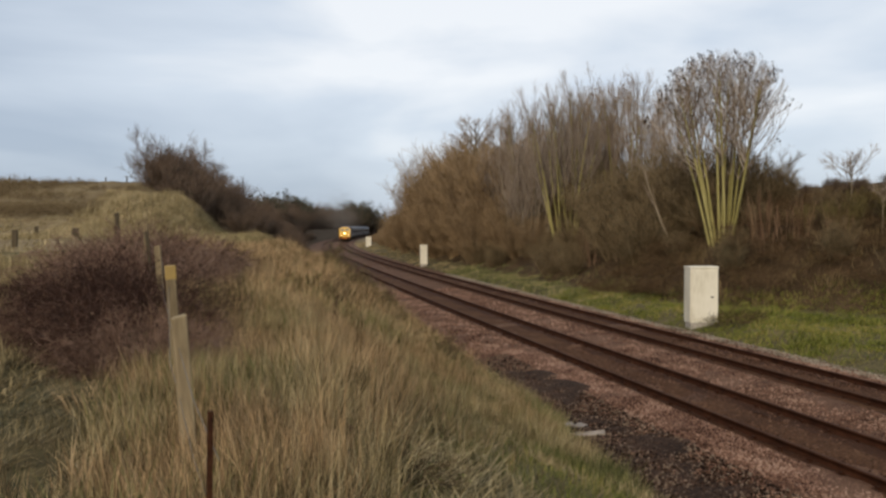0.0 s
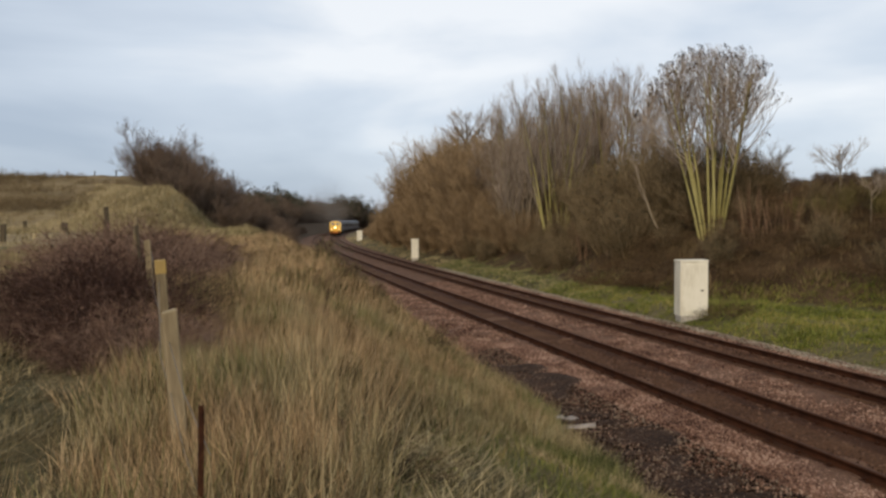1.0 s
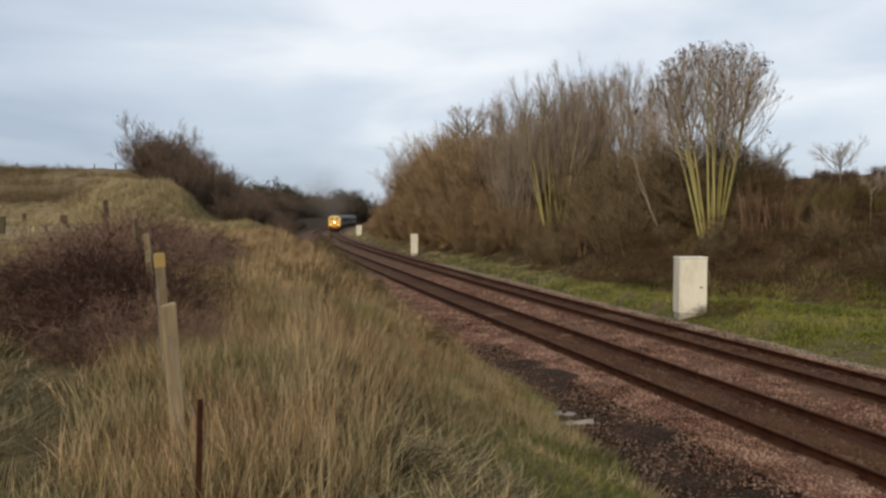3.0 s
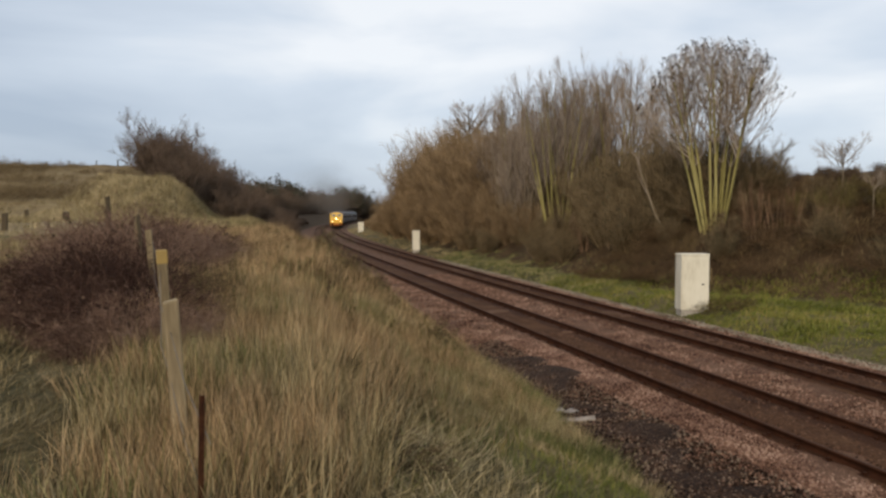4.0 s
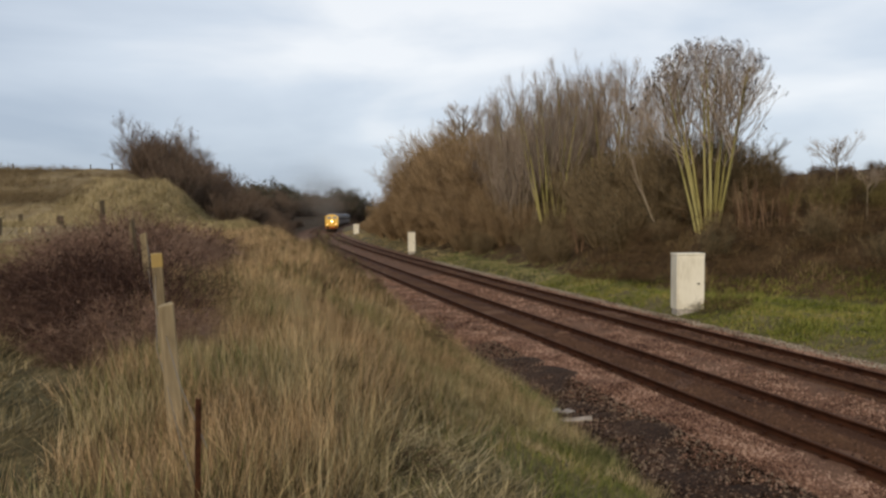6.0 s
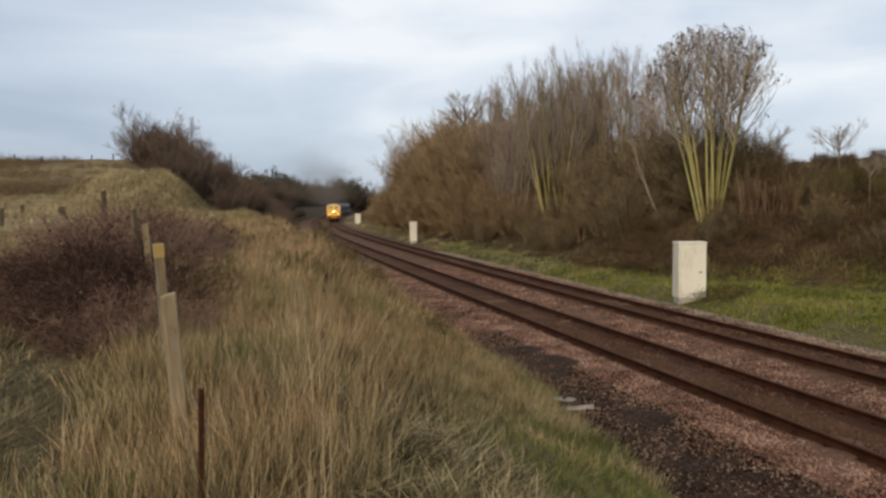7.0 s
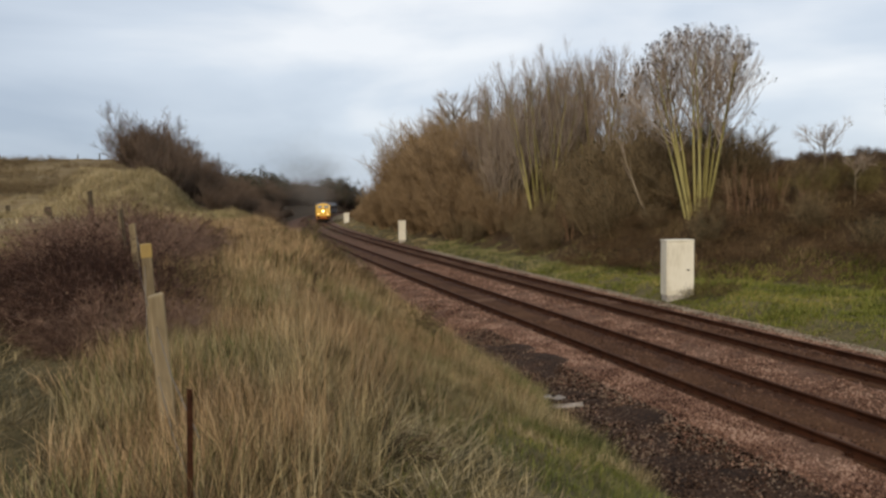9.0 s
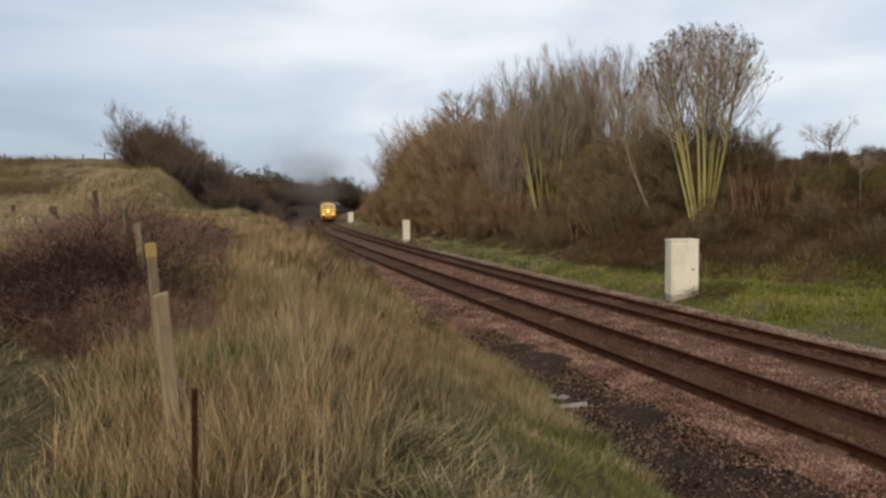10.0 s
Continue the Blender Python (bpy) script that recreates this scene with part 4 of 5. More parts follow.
tussocks("green_grass", 2400, 28, (0.5, 12.5), (-7.8, -2.6), 0.34, 0.0030, M_green, "short rumpled green grass at the foot of the bank", 4,
         lambda xy, s, o, r: clear_of_flat(xy, r) & (patch(xy) > -0.45), 0.12, 0.9)
tussocks("green_grass", 1300, 28, (11.5, 18), (-6.4, -2.5), 0.62, 0.0032, M_green, "taller green grass tufts at the bank's edge", 35,
         lambda xy, s, o, r: patch(xy) + r.normal(0, 0.2, len(s)) > 0.05, 0.1, 0.35)
tussocks("dry_grass", 1300, 30, (11, 18), (-6.4, -2.5), 0.66, 0.0030, M_straw_pale, "pale dry grass tufts at the bank's edge", 36,
         lambda xy, s, o, r: patch(xy) + r.normal(0, 0.2, len(s)) < 0.05, 0.1, 0.35)
tussocks("matted_grass", 900, 30, (0.5, 13), (-7.8, -2.8), 0.46, 0.0030, M_flat, "pale flattened straw among the green grass", 33,
         lambda xy, s, o, r: patch(xy) < 0.0, 0.12, 0.9, 0.8, (0.7, -0.2))
grass_field("green_grass", 32000, (0.5, 13), (-7.6, -2.6), 0.24, 0.0036, 0.75, M_verge, "short matted green grass between the tufts", seed=34, curl=0.9,
            keep=lambda xy, s, o, r: clear_of_flat(xy, r))
grass_field("green_grass", 20000, (16, 50), (-11, -3.3), 0.42, 0.012, 0.5, M_green, "green grass among the dry stems", seed=5)
tussocks("green_grass", 1500, 34, (3, 17), (-9.8, -3.2), 0.72, 0.0032, M_green, "green tussocks among the dry grass", 12,
         lambda xy, s, o, r: (np.sin(xy[:, 0] * 1.7 + 2 * np.sin(xy[:, 1] * 0.6)) * np.sin(xy[:, 1] * 1.15 + 1.4) > 0.12) & not_path(xy, s, o, r))
tussocks("green_grass", 480, 26, (16, 36), (-9.5, -3.2), 0.58, 0.0058, M_green, "green tussocks further along the bank", 25,
         lambda xy, s, o, r: np.sin(xy[:, 0] * 1.3 + 2 * np.sin(xy[:, 1] * 0.4)) * np.sin(xy[:, 1] * 0.8 + 0.6) > 0.0, 0.16)
tussocks("green_grass", 420, 26, (15, 30), (-5.6, -2.6), 0.6, 0.0044, M_green, "green grass tufts along the bank foot", 11,
         lambda xy, s, o, r: patch(xy) > 0.1, 0.12)
grass_field("verge_grass", 90000, (10, 40), (6.7, 17), 0.27, 0.011, 0.55, M_verge, "bright green short grass on the far verge", seed=6,
            keep=lambda xy, s, o, r: o < foot(s) + 0.8 + 1.7 * smooth(-s, -34, -27) + r.normal(0, 0.6, len(s)))
grass_field("verge_grass", 32000, (34, 64), (6.7, 12.5), 0.28, 0.014, 0.55, M_green, "dull olive short grass on the verge between the cabinets", seed=16,
            keep=lambda xy, s, o, r: o < foot(s) + 0.8 + r.normal(0, 0.6, len(s)))
grass_field("verge_grass", 18000, (62, 170), (6.7, 11.5), 0.24, 0.02, 0.5, M_field, "yellowing dry grass on the distant verge", seed=7)
grass_field("field_grass", 44000, (0, 48), (-36, -10), 0.32, 0.010, 0.6, M_field, "rough tussocky pasture behind the fence", seed=8, curl=0.9)
grass_field("dry_grass", 44000, (34, 58), (-17.5, -10), 0.42, 0.012, 0.4, M_knoll, "pale dry grass on the rounded knoll", seed=9)

grass_field("matted_grass", 26000, (-1, 13), (-15, -8.4), 0.34, 0.0036, 0.8, M_mat, "short matted grass along the field path", seed=14, curl=0.6, clump=0.2)
tussocks("matted_grass", 1500, 34, (-1, 14), (-15, -8.9), 0.62, 0.0030, M_flat, "combed-over bundles of flattened grass on the field path", 24, lambda xy, s, o, r: o < -8.5, 0.07, 0.5, 0.5, (1.9, 0.3))
grass_field("bank_grass", 26000, (8, 44), (9.5, 24), 0.55, 0.010, 0.4, M_bank_grass, "dry grass tufts among the bank brambles", seed=15, clump=0.2,
            keep=lambda xy, s, o, r: o > foot(s) + 0.4)

# ---- fence, litter, stones ----


def build_post(x, y, top, w, lean_x, lean_y, mat, label, cap=False):
    z = ground_at(x, y)
    tall = top - z
    p = tagged(empty("fence_post", pose(x, y, z, lean_y, lean_x, random.uniform(0, 30))), label, "fence post", "fence posts")
    bm = bmesh.new()
    box(bm, (w, w * 0.85, tall + 0.4), (0, 0, tall / 2 - 0.2), bevel=w * 0.12)
    for v in bm.verts:
        k = noise.noise(Vector((v.co.x * 9, v.co.y * 9, v.co.z * 3 + x)))
        v.co.x += k * w * 0.10
        v.co.z += (0.02 * v.co.x / w if v.co.z > tall - 0.1 else 0)
    part("shaft", bm, mat, p)
    if cap:
        boxed("painted_top", (w * 1.04, w * 0.89, 0.14), (0, 0, tall - 0.06), M_yellow, p, "yellow painted post top", w * 0.1)
    return p


build_post(-1.73, 5.0, 2.93, 0.095, -3.5, 2, M_post, "weathered square timber fence post in tall grass")
build_post(-2.70, 7.5, 3.125, 0.10, -3, 0, M_post, "timber fence post with a yellow painted top", True)
build_post(-4.15, 11.0, 3.25, 0.085, -4, 0, M_post, "pale timber fence post in the brambles")
build_post(-5.9, 14.6, 3.60, 0.065, 3, 0, M_post, "grey timber fence post in the brambles")
build_post(-4.9, 12.6, 3.46, 0.055, -5, 0, M_postdark, "thin grey timber fence post in the brambles")
build_post(-10.5, 24.0, 4.0, 0.12, 0, 1, M_postdark, "dark old timber post standing in the pasture")
for x, y, t in ((-12.6, 22.0, 3.05), (-16.3, 30.0, 3.55), (-14.85, 30.0, 3.35), (-14.2, 29.0, 3.2)):
    build_post(x, y, max(t, ground_at(x, y) + 0.5), 0.14, random.uniform(-6, 6), 2, M_postdark, "broken dark stump of an old pasture fence")
for k in range(7):
    x, y = -36.5 + 1.9 * k, 59.5 + random.uniform(-0.4, 0.4)
    build_post(x, y, ground_at(x, y) + random.uniform(0.3, 0.5), 0.09, 0, 0, M_postdark, "small dark fence post on the skyline")


def build_wire(name, points, r, mat, label, category):
    c = bpy.data.curves.new(name, "CURVE")
    c.dimensions, c.bevel_depth, c.bevel_resolution = "3D", r, 1
    sp = c.splines.new("POLY")
    sp.points.add(len(points) - 1)
    for q, p in zip(sp.points, points):
        q.co = (*p, 1)
    c.materials.append(mat)
    return tagged(new(name, c), label, category, "fence wires")


for drop in (0.12, 0.45):
    build_wire("fence_wire", [(-1.0, 3.25, 2.62 - drop), (-1.4, 4.1, 2.70 - drop), (-1.8, 5.0, 2.86 - drop), (-2.3, 6.2, 2.86 - drop), (-2.78, 7.5, 3.05 - drop),
                              (-3.5, 9.3, 3.08 - drop), (-4.18, 11.0, 3.2 - drop), (-5.0, 12.8, 3.3 - drop), (-5.9, 14.6, 3.5 - drop)], 0.0022, M_wire,
               "slack rusty wire strung between the fence posts", "wire")


def build_stake():
    x, y = -1.07, 3.3
    z = ground_at(x, y)
    t = tagged(empty("iron_stake", pose(x, y, z, 0, 1.5, 20)), "rusty angle-iron stake driven into the bank", "stake")
    tall = 2.70 - z
    bm = bmesh.new()
    box(bm, (0.025, 0.005, tall + 0.3), (0, 0, tall / 2 - 0.15), bevel=0.001)
    box(bm, (0.005, 0.025, tall + 0.3), (-0.010, 0.0150, tall / 2 - 0.15), bevel=0.001)
    part("angle_bar", bm, M_stake, t)


build_stake()


def build_slab(x, y, size, turn, mat, label, seed):
    bm = bmesh.new()
    box(bm, size, (0, 0, 0), bevel=0.012)
    bmesh.ops.subdivide_edges(bm, edges=bm.edges[:], cuts=2, use_grid_fill=True)
    for v in bm.verts:
        v.co += Vector(noise.noise_vector(v.co * 7 + Vector((seed, 0, 0)))) * 0.018
    ob = part("rubble_slab", bm, mat, None)
    ob.matrix_world = pose(x, y, max(ground_at(x, y), -0.40) + size[2] / 2 + 0.06, 4, -5, turn)
    tagged(ob, label, "rubble", "rubble on the bank foot")


M_slab = material("weathered_slab", [(0.13, 0.105, 0.085), (0.24, 0.20, 0.165), (0.34, 0.295, 0.25)], scale=5, fine=50)
M_pale = material("pale_concrete", [(0.12, 0.105, 0.092), (0.22, 0.195, 0.175), (0.33, 0.30, 0.27)], scale=6, fine=50)
build_slab(2.12, 14.5, (0.36, 0.16, 0.09), 8, M_pale, "broken pale concrete lump on dark cess soil", 1)
build_slab(2.42, 14.4, (0.2, 0.16, 0.1), 40, M_pale, "small pale concrete lump on dark cess soil", 5)
build_slab(2.28, 13.9, (1.0, 0.2, 0.06), -6, M_slab, "long grey concrete slab on dark cess soil", 3)

build_slab(-3.4, 36.7, (0.4, 0.3, 0.25), 20, M_postdark, "dark lump of debris on the ballast edge", 8)

# dark cess soil with an uneven edge
cess_rng = np.random.default_rng(9)


def build_cess():
    ss = np.arange(2.0, 26, 0.3)
    cols = 9
    v = []
    for s in ss:
        inner = -1.36 - 0.3 * math.sin(s * 0.9) * math.sin(s * 0.37 + 1) - 0.16 * math.sin(s * 2.7 + 1.1 * math.sin(s * 1.3)) - 2.3 * float(smooth(np.array(s), 19, 28)) + cess_rng.normal(0, 0.09)
        outer = -3.9
        for k in range(cols):
            o = inner + (outer - inner) * k / (cols - 1)
            z = float(np.interp(-o, [0.9, 1.4, 1.9, 2.6, 3.2, 3.9], [-0.115, -0.15, -0.28, -0.335, -0.355, -0.355]))
            v.append(along(s, o, z + 0.035 * min(1, k) + cess_rng.normal(0, 0.012) - (0.02 if k == 0 else 0)))
    i = np.arange(len(ss) * cols).reshape(len(ss), cols)
    f = np.stack([i[:-1, :-1], i[1:, :-1], i[1:, 1:], i[:-1, 1:]], -1).reshape(-1, 4)
    tagged(from_arrays("cess", v, f, M_soil, shade_smooth=True), "dark damp soil strip beside the ballast", "soil", kind="structure")


build_cess()


def stones(name, n, s_range, bands, size, mat, label, seed, lift=0.010):
    """Loose angular stones as one object; bands: ranges across the line with the height of their bed."""
    r = np.random.default_rng(seed)
    s = r.uniform(*s_range, n)
    pick = r.integers(0, len(bands), n)
    lo, hi = np.array([b[0] for b in bands])[pick], np.array([b[1] for b in bands])[pick]
    o = r.uniform(0, 1, n) * (hi - lo) + lo
    bed = np.interp(o, [p[0] for p in prof], [p[1] for p in prof])
    h = np.interp(s, _s, _h)
    c = np.column_stack([np.interp(s, _s, LX) + o * np.cos(h), np.interp(s, _s, LY) - o * np.sin(h), bed + lift])
    lump = np.array([(1, 0, -0.3), (-1, 0, -0.3), (0, 1, -0.3), (0, -1, -0.3), (0, 0, 0.75)], float)
    k = (size * r.uniform(0.5, 1.5, n))[:, None, None]
    v = lump[None] * k * r.uniform(0.65, 1.3, (n, 5, 1))
    a = r.uniform(0, 2 * np.pi, n)
    x = v[..., 0] * np.cos(a)[:, None] - v[..., 1] * np.sin(a)[:, None]
    y = v[..., 0] * np.sin(a)[:, None] + v[..., 1] * np.cos(a)[:, None]
    v = np.stack([x, y, v[..., 2]], -1) + c[:, None]
    fc = np.array([(0, 2, 4), (2, 1, 4), (1, 3, 4), (3, 0, 4), (0, 3, 1), (0, 1, 2)])
    f = (fc[None] + (np.arange(n) * 5)[:, None, None]).reshape(-1, 3)
    tagged(from_arrays(name, v.reshape(-1, 3), f, mat), label, "stones", kind="stuff")


stones("ballast_stones", 44000, (2, 24), [(-1.5, -0.25), (-1.1, -0.25), (1.75, 3.35), (5.4, 6.7)], 0.027, M_stone, "pinkish-brown crushed ballast stones", 1)
stones("ballast_stones", 6500, (2, 26), [(-2.3, -1.2)], 0.027, M_stone, "ballast stones spilled over the dark soil", 7, 0.03)
stones("ballast_stones", 20000, (24, 46), [(-3.9, -0.25), (-2.6, -0.25), (1.75, 3.35), (5.4, 6.7)], 0.034, M_stone, "pinkish-brown crushed ballast stones further along", 2)
stones("ballast_stones", 6000, (21, 27), [(-3.9, -1.9)], 0.030, M_stone, "pinkish ballast stones on the wide shoulder", 8, 0.012)
M_darkstone = material("oily_stone", [(0.024, 0.011, 0.006), (0.075, 0.036, 0.021), (0.145, 0.083, 0.053)], scale=1.2, fine=30, island=0.5, bump=0.2)
stones("bed_stones", 9000, (2, 24), [(0.12, 1.4), (SECOND + 0.12, SECOND + 1.4)], 0.032, M_darkstone, "dark oily ballast stones between the rails", 3)
M_shoulder = material("pale_shoulder_stone", [(0.10, 0.08, 0.055), (0.19, 0.16, 0.115), (0.30, 0.26, 0.20)], scale=1.2, fine=30, island=0.5, bump=0.2)
stones("shoulder_stones", 16000, (8, 60), [(5.95, 6.95)], 0.036, M_shoulder, "pale dusty stones on the ballast shoulder", 5)
stones("cess_stones", 19000, (2, 23), [(-3.5, -1.3)], 0.026, M_cess, "dark and pale gravel scattered on the cess", 4, 0.047)

# dead dock stems among the grass
dock = empty("dock_stem", Matrix())
drng = np.random.default_rng(12)
dk = shoots(np.array([[0.0, 0, -0.1]]), np.array([[0.05, 0, 1.0]]), np.array([0.95]), 6, np.zeros(3), drng, 0.04)
db = offshoots(dk, 9, 0.4, 1.0, 0.5, 0.22, 3, (0, 0, 0.5), drng)
tube_part("stalk", [(dk, 0.006, 0.003, 4), (db, 0.004, 0.003, 3)], M_dock, dock, "", "stuff")
flakes("seed_head", np.concatenate([db[:, 1], db[:, 2]]).repeat(6, 0) + drng.normal(0, 0.02, (108, 3)), 0.018, M_dock, dock, drng)
place(dock, [(-0.61, 4.5, 0.42), (-1.75, 11.5, 0.75)],
      "dead brown dock stalk among dry grass", "weed", "dock stalks", drng)

# ---- train ----
M_front = material("yellow_train_front", [(0.56, 0.32, 0.03), (0.66, 0.39, 0.04)], scale=2, fine=14, rough=0.35, bump=0.02, spec=0.5)
M_blue = material("dark_blue_train_paint", [(0.010, 0.014, 0.03), (0.02, 0.026, 0.05)], scale=1, fine=10, rough=0.35, bump=0.02, spec=0.5)
M_roof = material("sooty_train_roof", [(0.055, 0.06, 0.075), (0.11, 0.12, 0.145)], scale=1.5, fine=12, rough=0.6)
M_under = material("black_underframe", [(0.008, 0.007, 0.006), (0.025, 0.02, 0.017)], scale=3, fine=20, rough=0.8)
M_beam = material("orange_buffer_beam", [(0.25, 0.075, 0.02), (0.4, 0.13, 0.03)], scale=3, fine=20, rough=0.6)
M_glass = bpy.data.materials.new("sky_pale_glass")
M_glass.use_nodes = True
_g = M_glass.node_tree.nodes["Principled BSDF"]
# pale half-metallic base: the sky's reflection is put into the glass colour
_g.inputs["Base Color"].default_value = (0.34, 0.31, 0.22, 1)
_g.inputs["Metallic"].default_value = 0.55
_g.inputs["Roughness"].default_value, _g.inputs["Coat Weight"].default_value = 0.06, 1.0
M_lamp = glow_material("lit_headlamp", (1.0, 0.80, 0.42), 9.0)
M_lamp_low = glow_material("lit_marker_lamp", (1.0, 0.74, 0.34), 2.2)
M_wheel = material("steel_wheel", [(0.02, 0.016, 0.013), (0.06, 0.05, 0.045)], scale=4, fine=20, rough=0.5, metal=0.5)


def car_section(w, z0, z1, roof_drop):
    """Half-round-roofed cross-section, from the left sill over the roof to the right sill."""
    pts = [(-w * 0.97, z0), (-w, z0 + 0.5), (-w, z1 - roof_drop)]
    for k in range(1, 8):
        a = math.pi * (1 - k / 8)
        pts.append((w * math.cos(a) * 0.995, z1 - roof_drop + roof_drop * math.sin(a) ** 0.85))
    return pts + [(w, z1 - roof_drop), (w, z0 + 0.5), (w * 0.97, z0)]


def loft(stations, z0, roof_drop, mats, skin):
    """A shell through stations (y, half width, roof height, rake); skin picks the material by the face's middle."""
    v, k = [], None
    for y, w, z1, rake in stations:
        sec = car_section(w, z0, z1, roof_drop)
        k = len(sec)
        for x, z in sec:
            v.append((x, y + rake * max(0, z - 1.9), z))
    n = len(stations)
    bm = bmesh.new()
    vs = [bm.verts.new(p) for p in v]
    for a in range(n - 1):
        for b in range(k):
            c = (b + 1) % k
            bm.faces.new((vs[a * k + b], vs[a * k + c], vs[(a + 1) * k + c], vs[(a + 1) * k + b]))
    bm.faces.new(vs[:k][::-1])
    bm.faces.new(vs[-k:])
    bmesh.ops.recalc_face_normals(bm, faces=bm.faces)
    for f in bm.faces:
        f.material_index = skin(f.calc_center_median())
    return bm


def bogie(parent, y):
    bg = boxed("bogie", (2.1, 2.9, 0.4), (0, y, 0.62), M_under, parent, "", 0.04)
    for dy in (-1.0, 1.0):
        for x in (-0.7525, 0.7525):
            bm = bmesh.new()
            bmesh.ops.create_cone(bm, cap_ends=True, segments=24, radius1=0.46, radius2=0.46, depth=0.12,
                                  matrix=Matrix.Translation((x, y + dy, 0.46)) @ Euler((0, math.pi / 2, 0)).to_matrix().to_4x4())
            part("wheel", bm, M_wheel, bg)


def build_loco():
    """The front faces -y; the origin lies on the rails under the front."""
    t = tagged(empty("locomotive", Matrix()), "diesel locomotive with bright yellow front and dark blue sides", "locomotive")
    st = [(0.0, 1.28, 3.62, 0.28), (0.10, 1.34, 3.72, 0.26), (0.6, 1.37, 3.80, 0.15), (1.6, 1.37, 3.84, 0.0), (17.6, 1.37, 3.84, 0.0), (17.8, 1.33, 3.78, 0.0)]
    bm = loft(st, 1.0, 0.72, None, lambda c: 0 if c.y < 1.2 and c.z < 3.25 else (2 if c.z > 3.2 else 1))
    body = part("body", bm, M_front, t)
    body.data.materials.append(M_blue)
    body.data.materials.append(M_roof)
    for x in (-0.58, 0.58):
        w = boxed("windscreen", (0.80, 0.03, 0.52), (x, 0.30, 2.92), M_glass, t, "cab windscreen coloured pale for the reflected sky", 0.03, Euler((-0.27, 0, 0)).to_matrix().to_4x4())
        boxed("wiper", (0.03, 0.02, 0.5), (x * 0.8, 0.225, 2.70), M_under, w, "", 0.004, Euler((-0.27, 0.3, 0)).to_matrix().to_4x4())
    for x, z, r in ((0.0, 2.12, 0.13), (-0.86, 1.56, 0.10), (0.86, 1.56, 0.10)):
        bm = bmesh.new()
        bmesh.ops.create_cone(bm, cap_ends=True, segments=20, radius1=r, radius2=r * 0.9, depth=0.08,
                              matrix=Matrix.Translation((x, -0.03 + 0.28 * max(0, z - 1.9), z)) @ Euler((math.pi / 2, 0, 0)).to_matrix().to_4x4())
        part("headlight", bm, M_lamp if x == 0 else M_lamp_low, t, "glowing warm headlight")
    boxed("buffer_beam", (2.6, 0.22, 0.50), (0, -0.06, 0.94), M_beam, t, "orange buffer beam", 0.03)
    for x in (-0.87, 0.87):
        bm = bmesh.new()
        for y, r, d in ((-0.36, 0.10, 0.45), (-0.6, 0.24, 0.05)):
            bmesh.ops.create_cone(bm, cap_ends=True, segments=20, radius1=r, radius2=r, depth=d,
                                  matrix=Matrix.Translation((x, y, 1.02)) @ Euler((math.pi / 2, 0, 0)).to_matrix().to_4x4())
        part("buffer", bm, M_under, t)
    boxed("snowplough", (2.4, 0.12, 0.34), (0, -0.02, 0.36), M_under, t, "", 0.03, Euler((0.2, 0, 0)).to_matrix().to_4x4())
    boxed("fuel_tank", (2.3, 5.0, 0.6), (0, 9.0, 0.72), M_under, t, "", 0.06)
    boxed("exhaust_stack", (0.6, 1.0, 0.16), (0, 6.2, 3.88), M_under, t, "", 0.03)
    for y in (3.2, 14.4):
        bogie(t, y)
    return t


def build_coach():
    t = tagged(empty("coach", Matrix()), "dark blue passenger coach with grey-blue roof", "railway coach", "train coaches")
    bm = loft([(0.0, 1.36, 3.80, 0.0), (0.15, 1.38, 3.84, 0.0), (22.7, 1.38, 3.84, 0.0), (22.85, 1.36, 3.80, 0.0)], 0.95, 0.66, None, lambda c: 1 if c.z > 3.1 else 0)
    body = part("body", bm, M_blue, t)
    body.data.materials.append(M_roof)
    for side in (-1, 1):
        for k in range(9):
            boxed("window", (0.03, 1.55, 0.72), (side * 1.378, 2.9 + 2.12 * k, 2.35), M_glass, t, "", 0.01)
        for y in (0.95, 21.9):
            boxed("door", (0.035, 0.85, 2.1), (side * 1.379, y, 2.1), M_blue, t, "", 0.01)
    for k in range(6):
        boxed("roof_vent", (0.5, 0.6, 0.10), (0, 2.5 + 3.5 * k, 3.86), M_roof, t, "", 0.03)
    boxed("battery_box", (2.2, 6.0, 0.5), (0, 11.4, 0.72), M_under, t, "", 0.05)
    for y in (3.3, 19.5):
        bogie(t, y)
    return t


loco = build_loco()
coach = build_coach()
coaches = [coach] + [copy_thing(coach, Matrix()) for _ in range(3)]
SPEED, FRONT_END = 4.85, 143.6     # metres a second; where the front stands at 10 s


def on_track(s):
    h = float(np.interp(s, _s, _h))
    return Matrix.Translation(along(s, SECOND + GAUGE / 2)) @ Euler((0, 0, -h)).to_matrix().to_4x4()


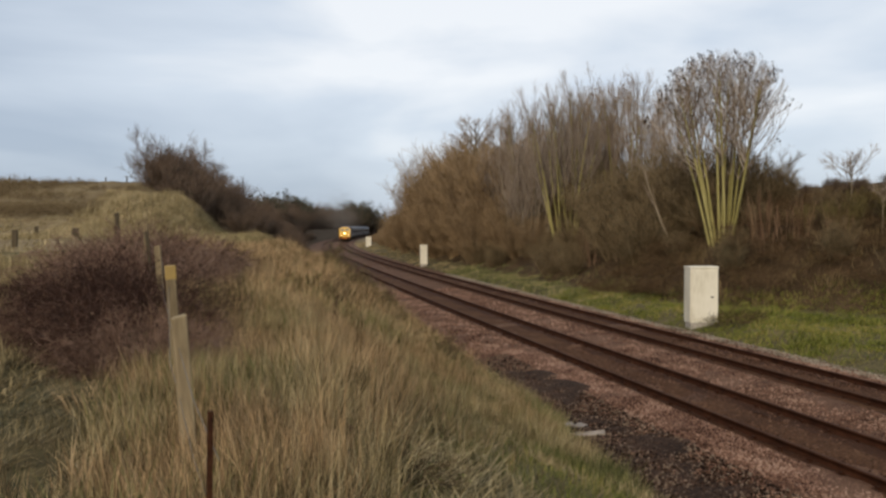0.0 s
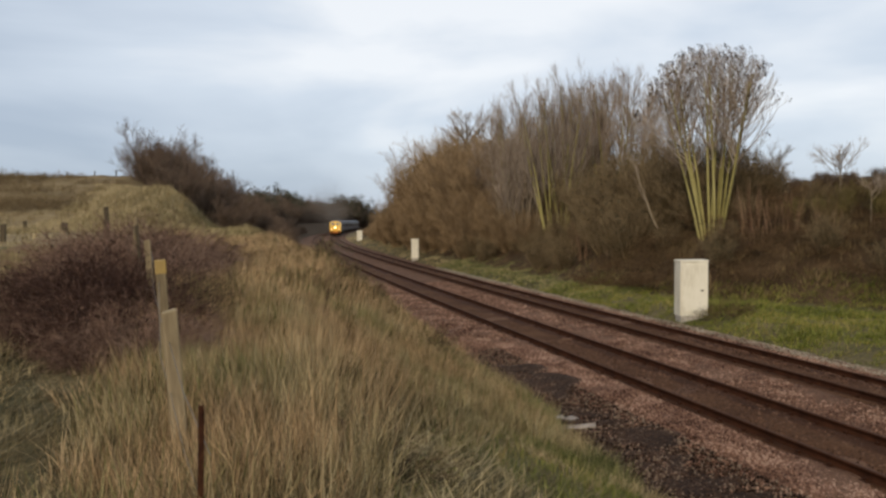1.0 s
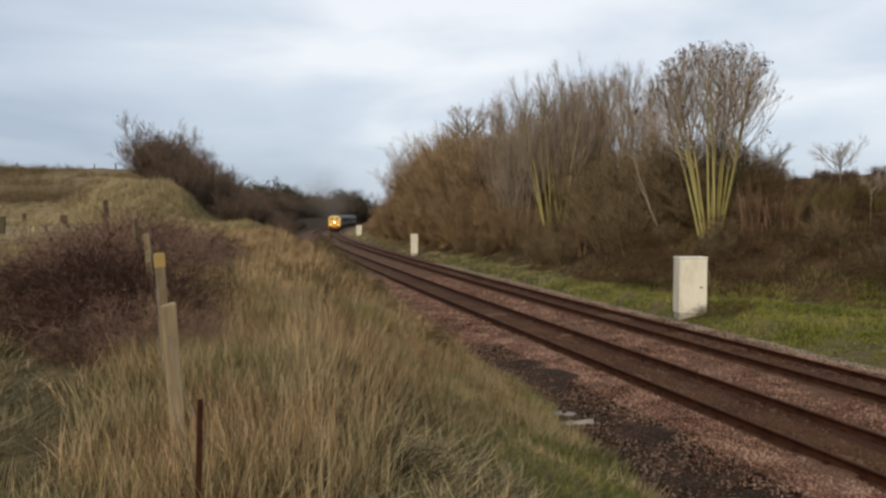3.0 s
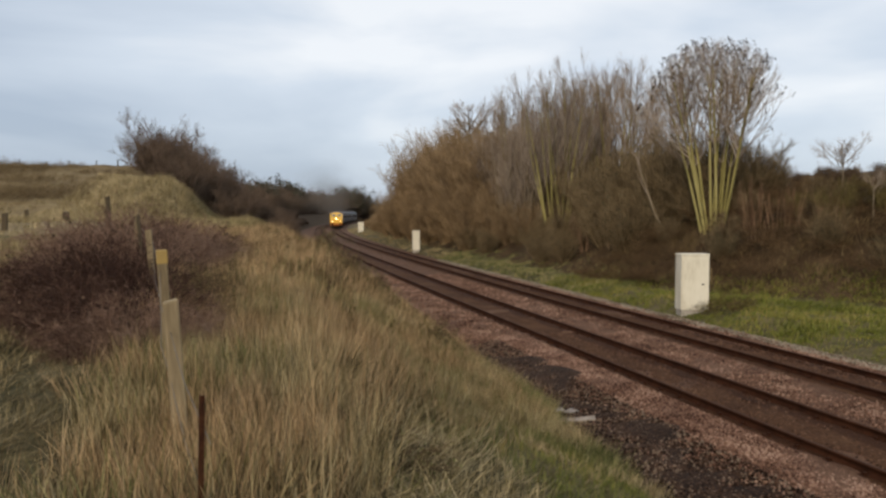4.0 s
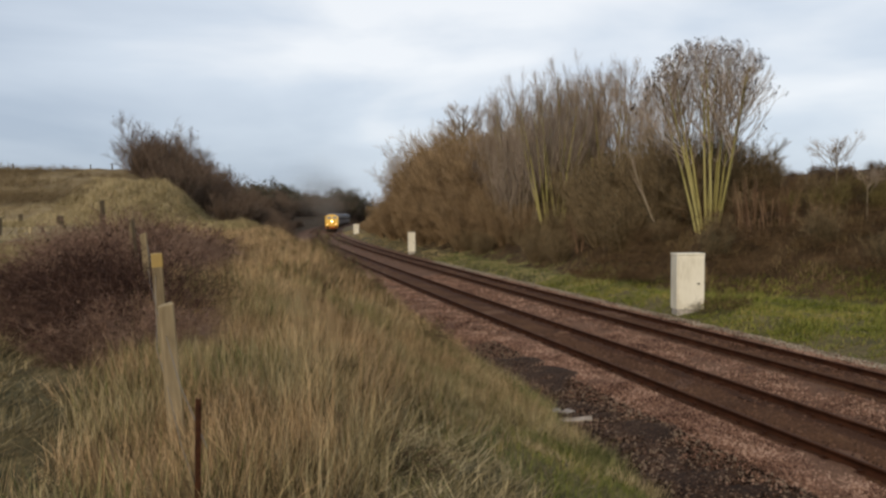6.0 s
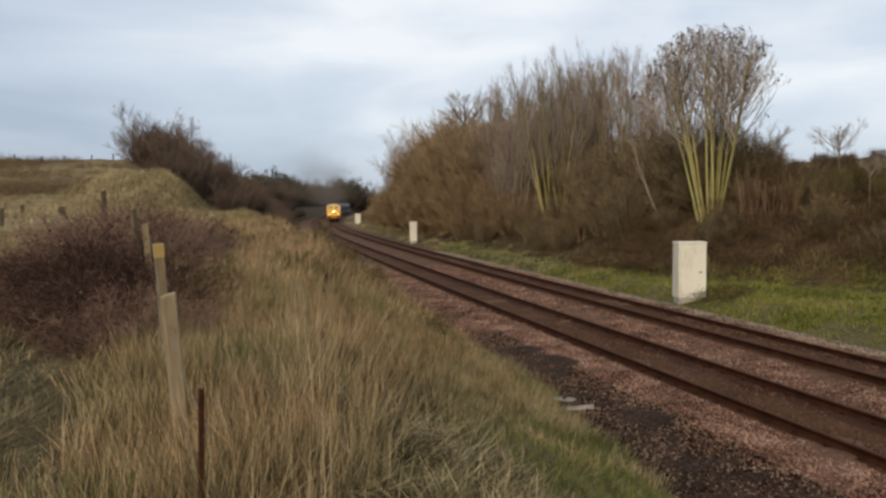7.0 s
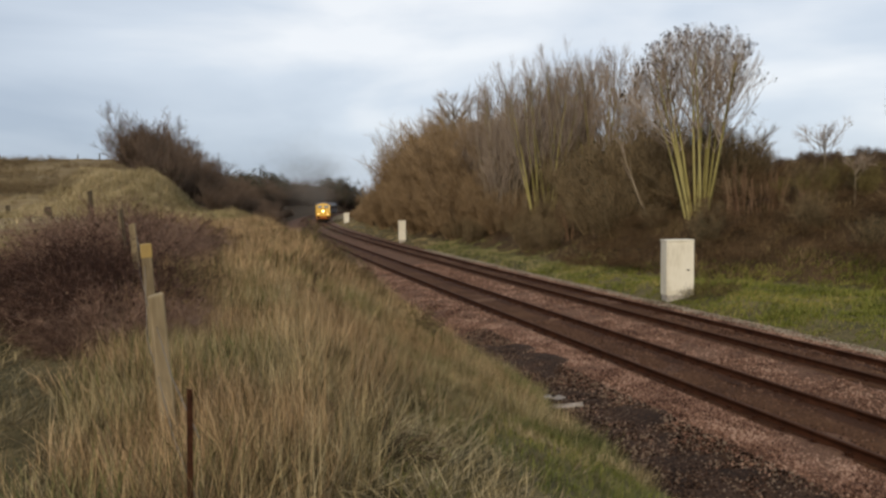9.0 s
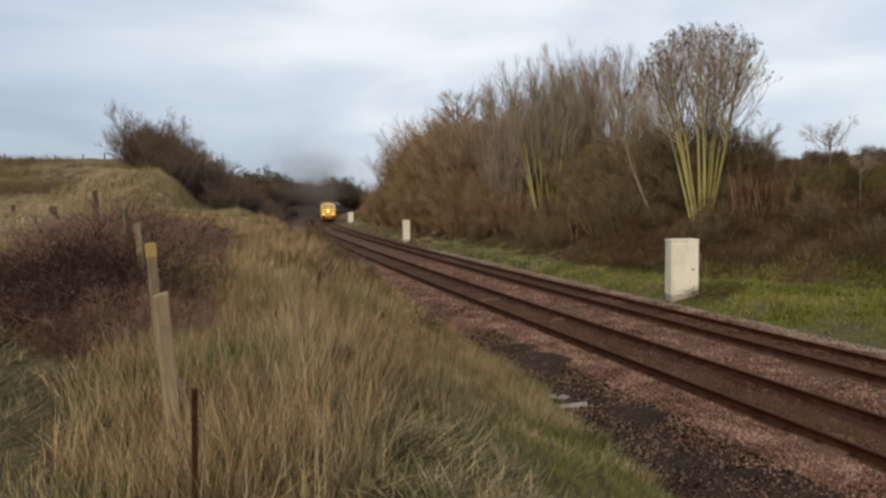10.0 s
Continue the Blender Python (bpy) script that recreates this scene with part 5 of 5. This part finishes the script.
def chord(s, length):
    """The pose of a vehicle whose front is at s: it lies along the chord between its bogies."""
    a, b = along(s + length * 0.18, SECOND + GAUGE / 2), along(s + length * 0.82, SECOND + GAUGE / 2)
    d = (b - a).normalized()
    return Matrix.Translation(a - d * length * 0.18) @ Euler((0, 0, -math.atan2(d.x, d.y))).to_matrix().to_4x4()


# ---- smoke: rigid puffs of fine soot flecks ----
M_soot = material("blue_grey_exhaust_smoke", [(0.105, 0.097, 0.09), (0.185, 0.172, 0.162)], scale=1, fine=10, island=0.5, bump=0, rough=1.0, spec=0.0)


def build_puff(seed, n):
    r = np.random.default_rng(seed)
    c = np.clip(r.normal(0, 1, (n, 3)), -2.4, 2.4) * np.array([1.5, 2.6, 1.45])
    t = empty("smoke_puff", Matrix())
    flakes("soot", c, 0.017, M_soot, t, r)
    return tagged(t, "thin blue-grey diesel exhaust smoke drifting over the train", "smoke", "exhaust smoke")


puffs = [build_puff(70, 1600), build_puff(71, 1600), build_puff(72, 1600)]
PUFFS = 330
puffs += [copy_thing(puffs[k % 3], Matrix()) for k in range(PUFFS - 3)]


def motions():
    times = [0, 2, 4, 6, 8, 10]
    walk(loco, [(t, chord(FRONT_END + SPEED * (10 - t), 17.8)) for t in times])
    for k, c in enumerate(coaches):
        walk(c, [(t, chord(FRONT_END + SPEED * (10 - t) + 18.6 + 23.4 * k, 22.85)) for t in times])
    r = np.random.default_rng(77)
    for k, p in enumerate(puffs):
        born = -7 + 16.6 * k / (PUFFS - 1)
        drift = Vector((-0.46 + r.normal(0, 0.55), -1.2 + r.normal(0, 1.4), min(1.25, max(0.1, 0.72 + r.normal(0, 0.36)))))
        turn = r.uniform(-35, 35)
        exit_at = on_track(FRONT_END + SPEED * (10 - born) + 6.2) @ Vector((0, 0, 2.1))
        rows = []
        for t in np.arange(0, 10.01, 1.0):
            if t <= born:
                rows.append((t, on_track(FRONT_END + SPEED * (10 - t) + 6.2) @ pose(0, 0, 2.1)))
            else:
                age = t - born
                q = exit_at + Vector((drift.x * age, drift.y * (1 - math.exp(-age / 2)) * 2, 2.1 * (1 - math.exp(-age / 0.8)) + drift.z * age))
                rows.append((t, Matrix.Translation(q) @ pose(0, 0, 0, 0, 0, turn * min(1, age / 4))))
        walk(p, rows)


motions()
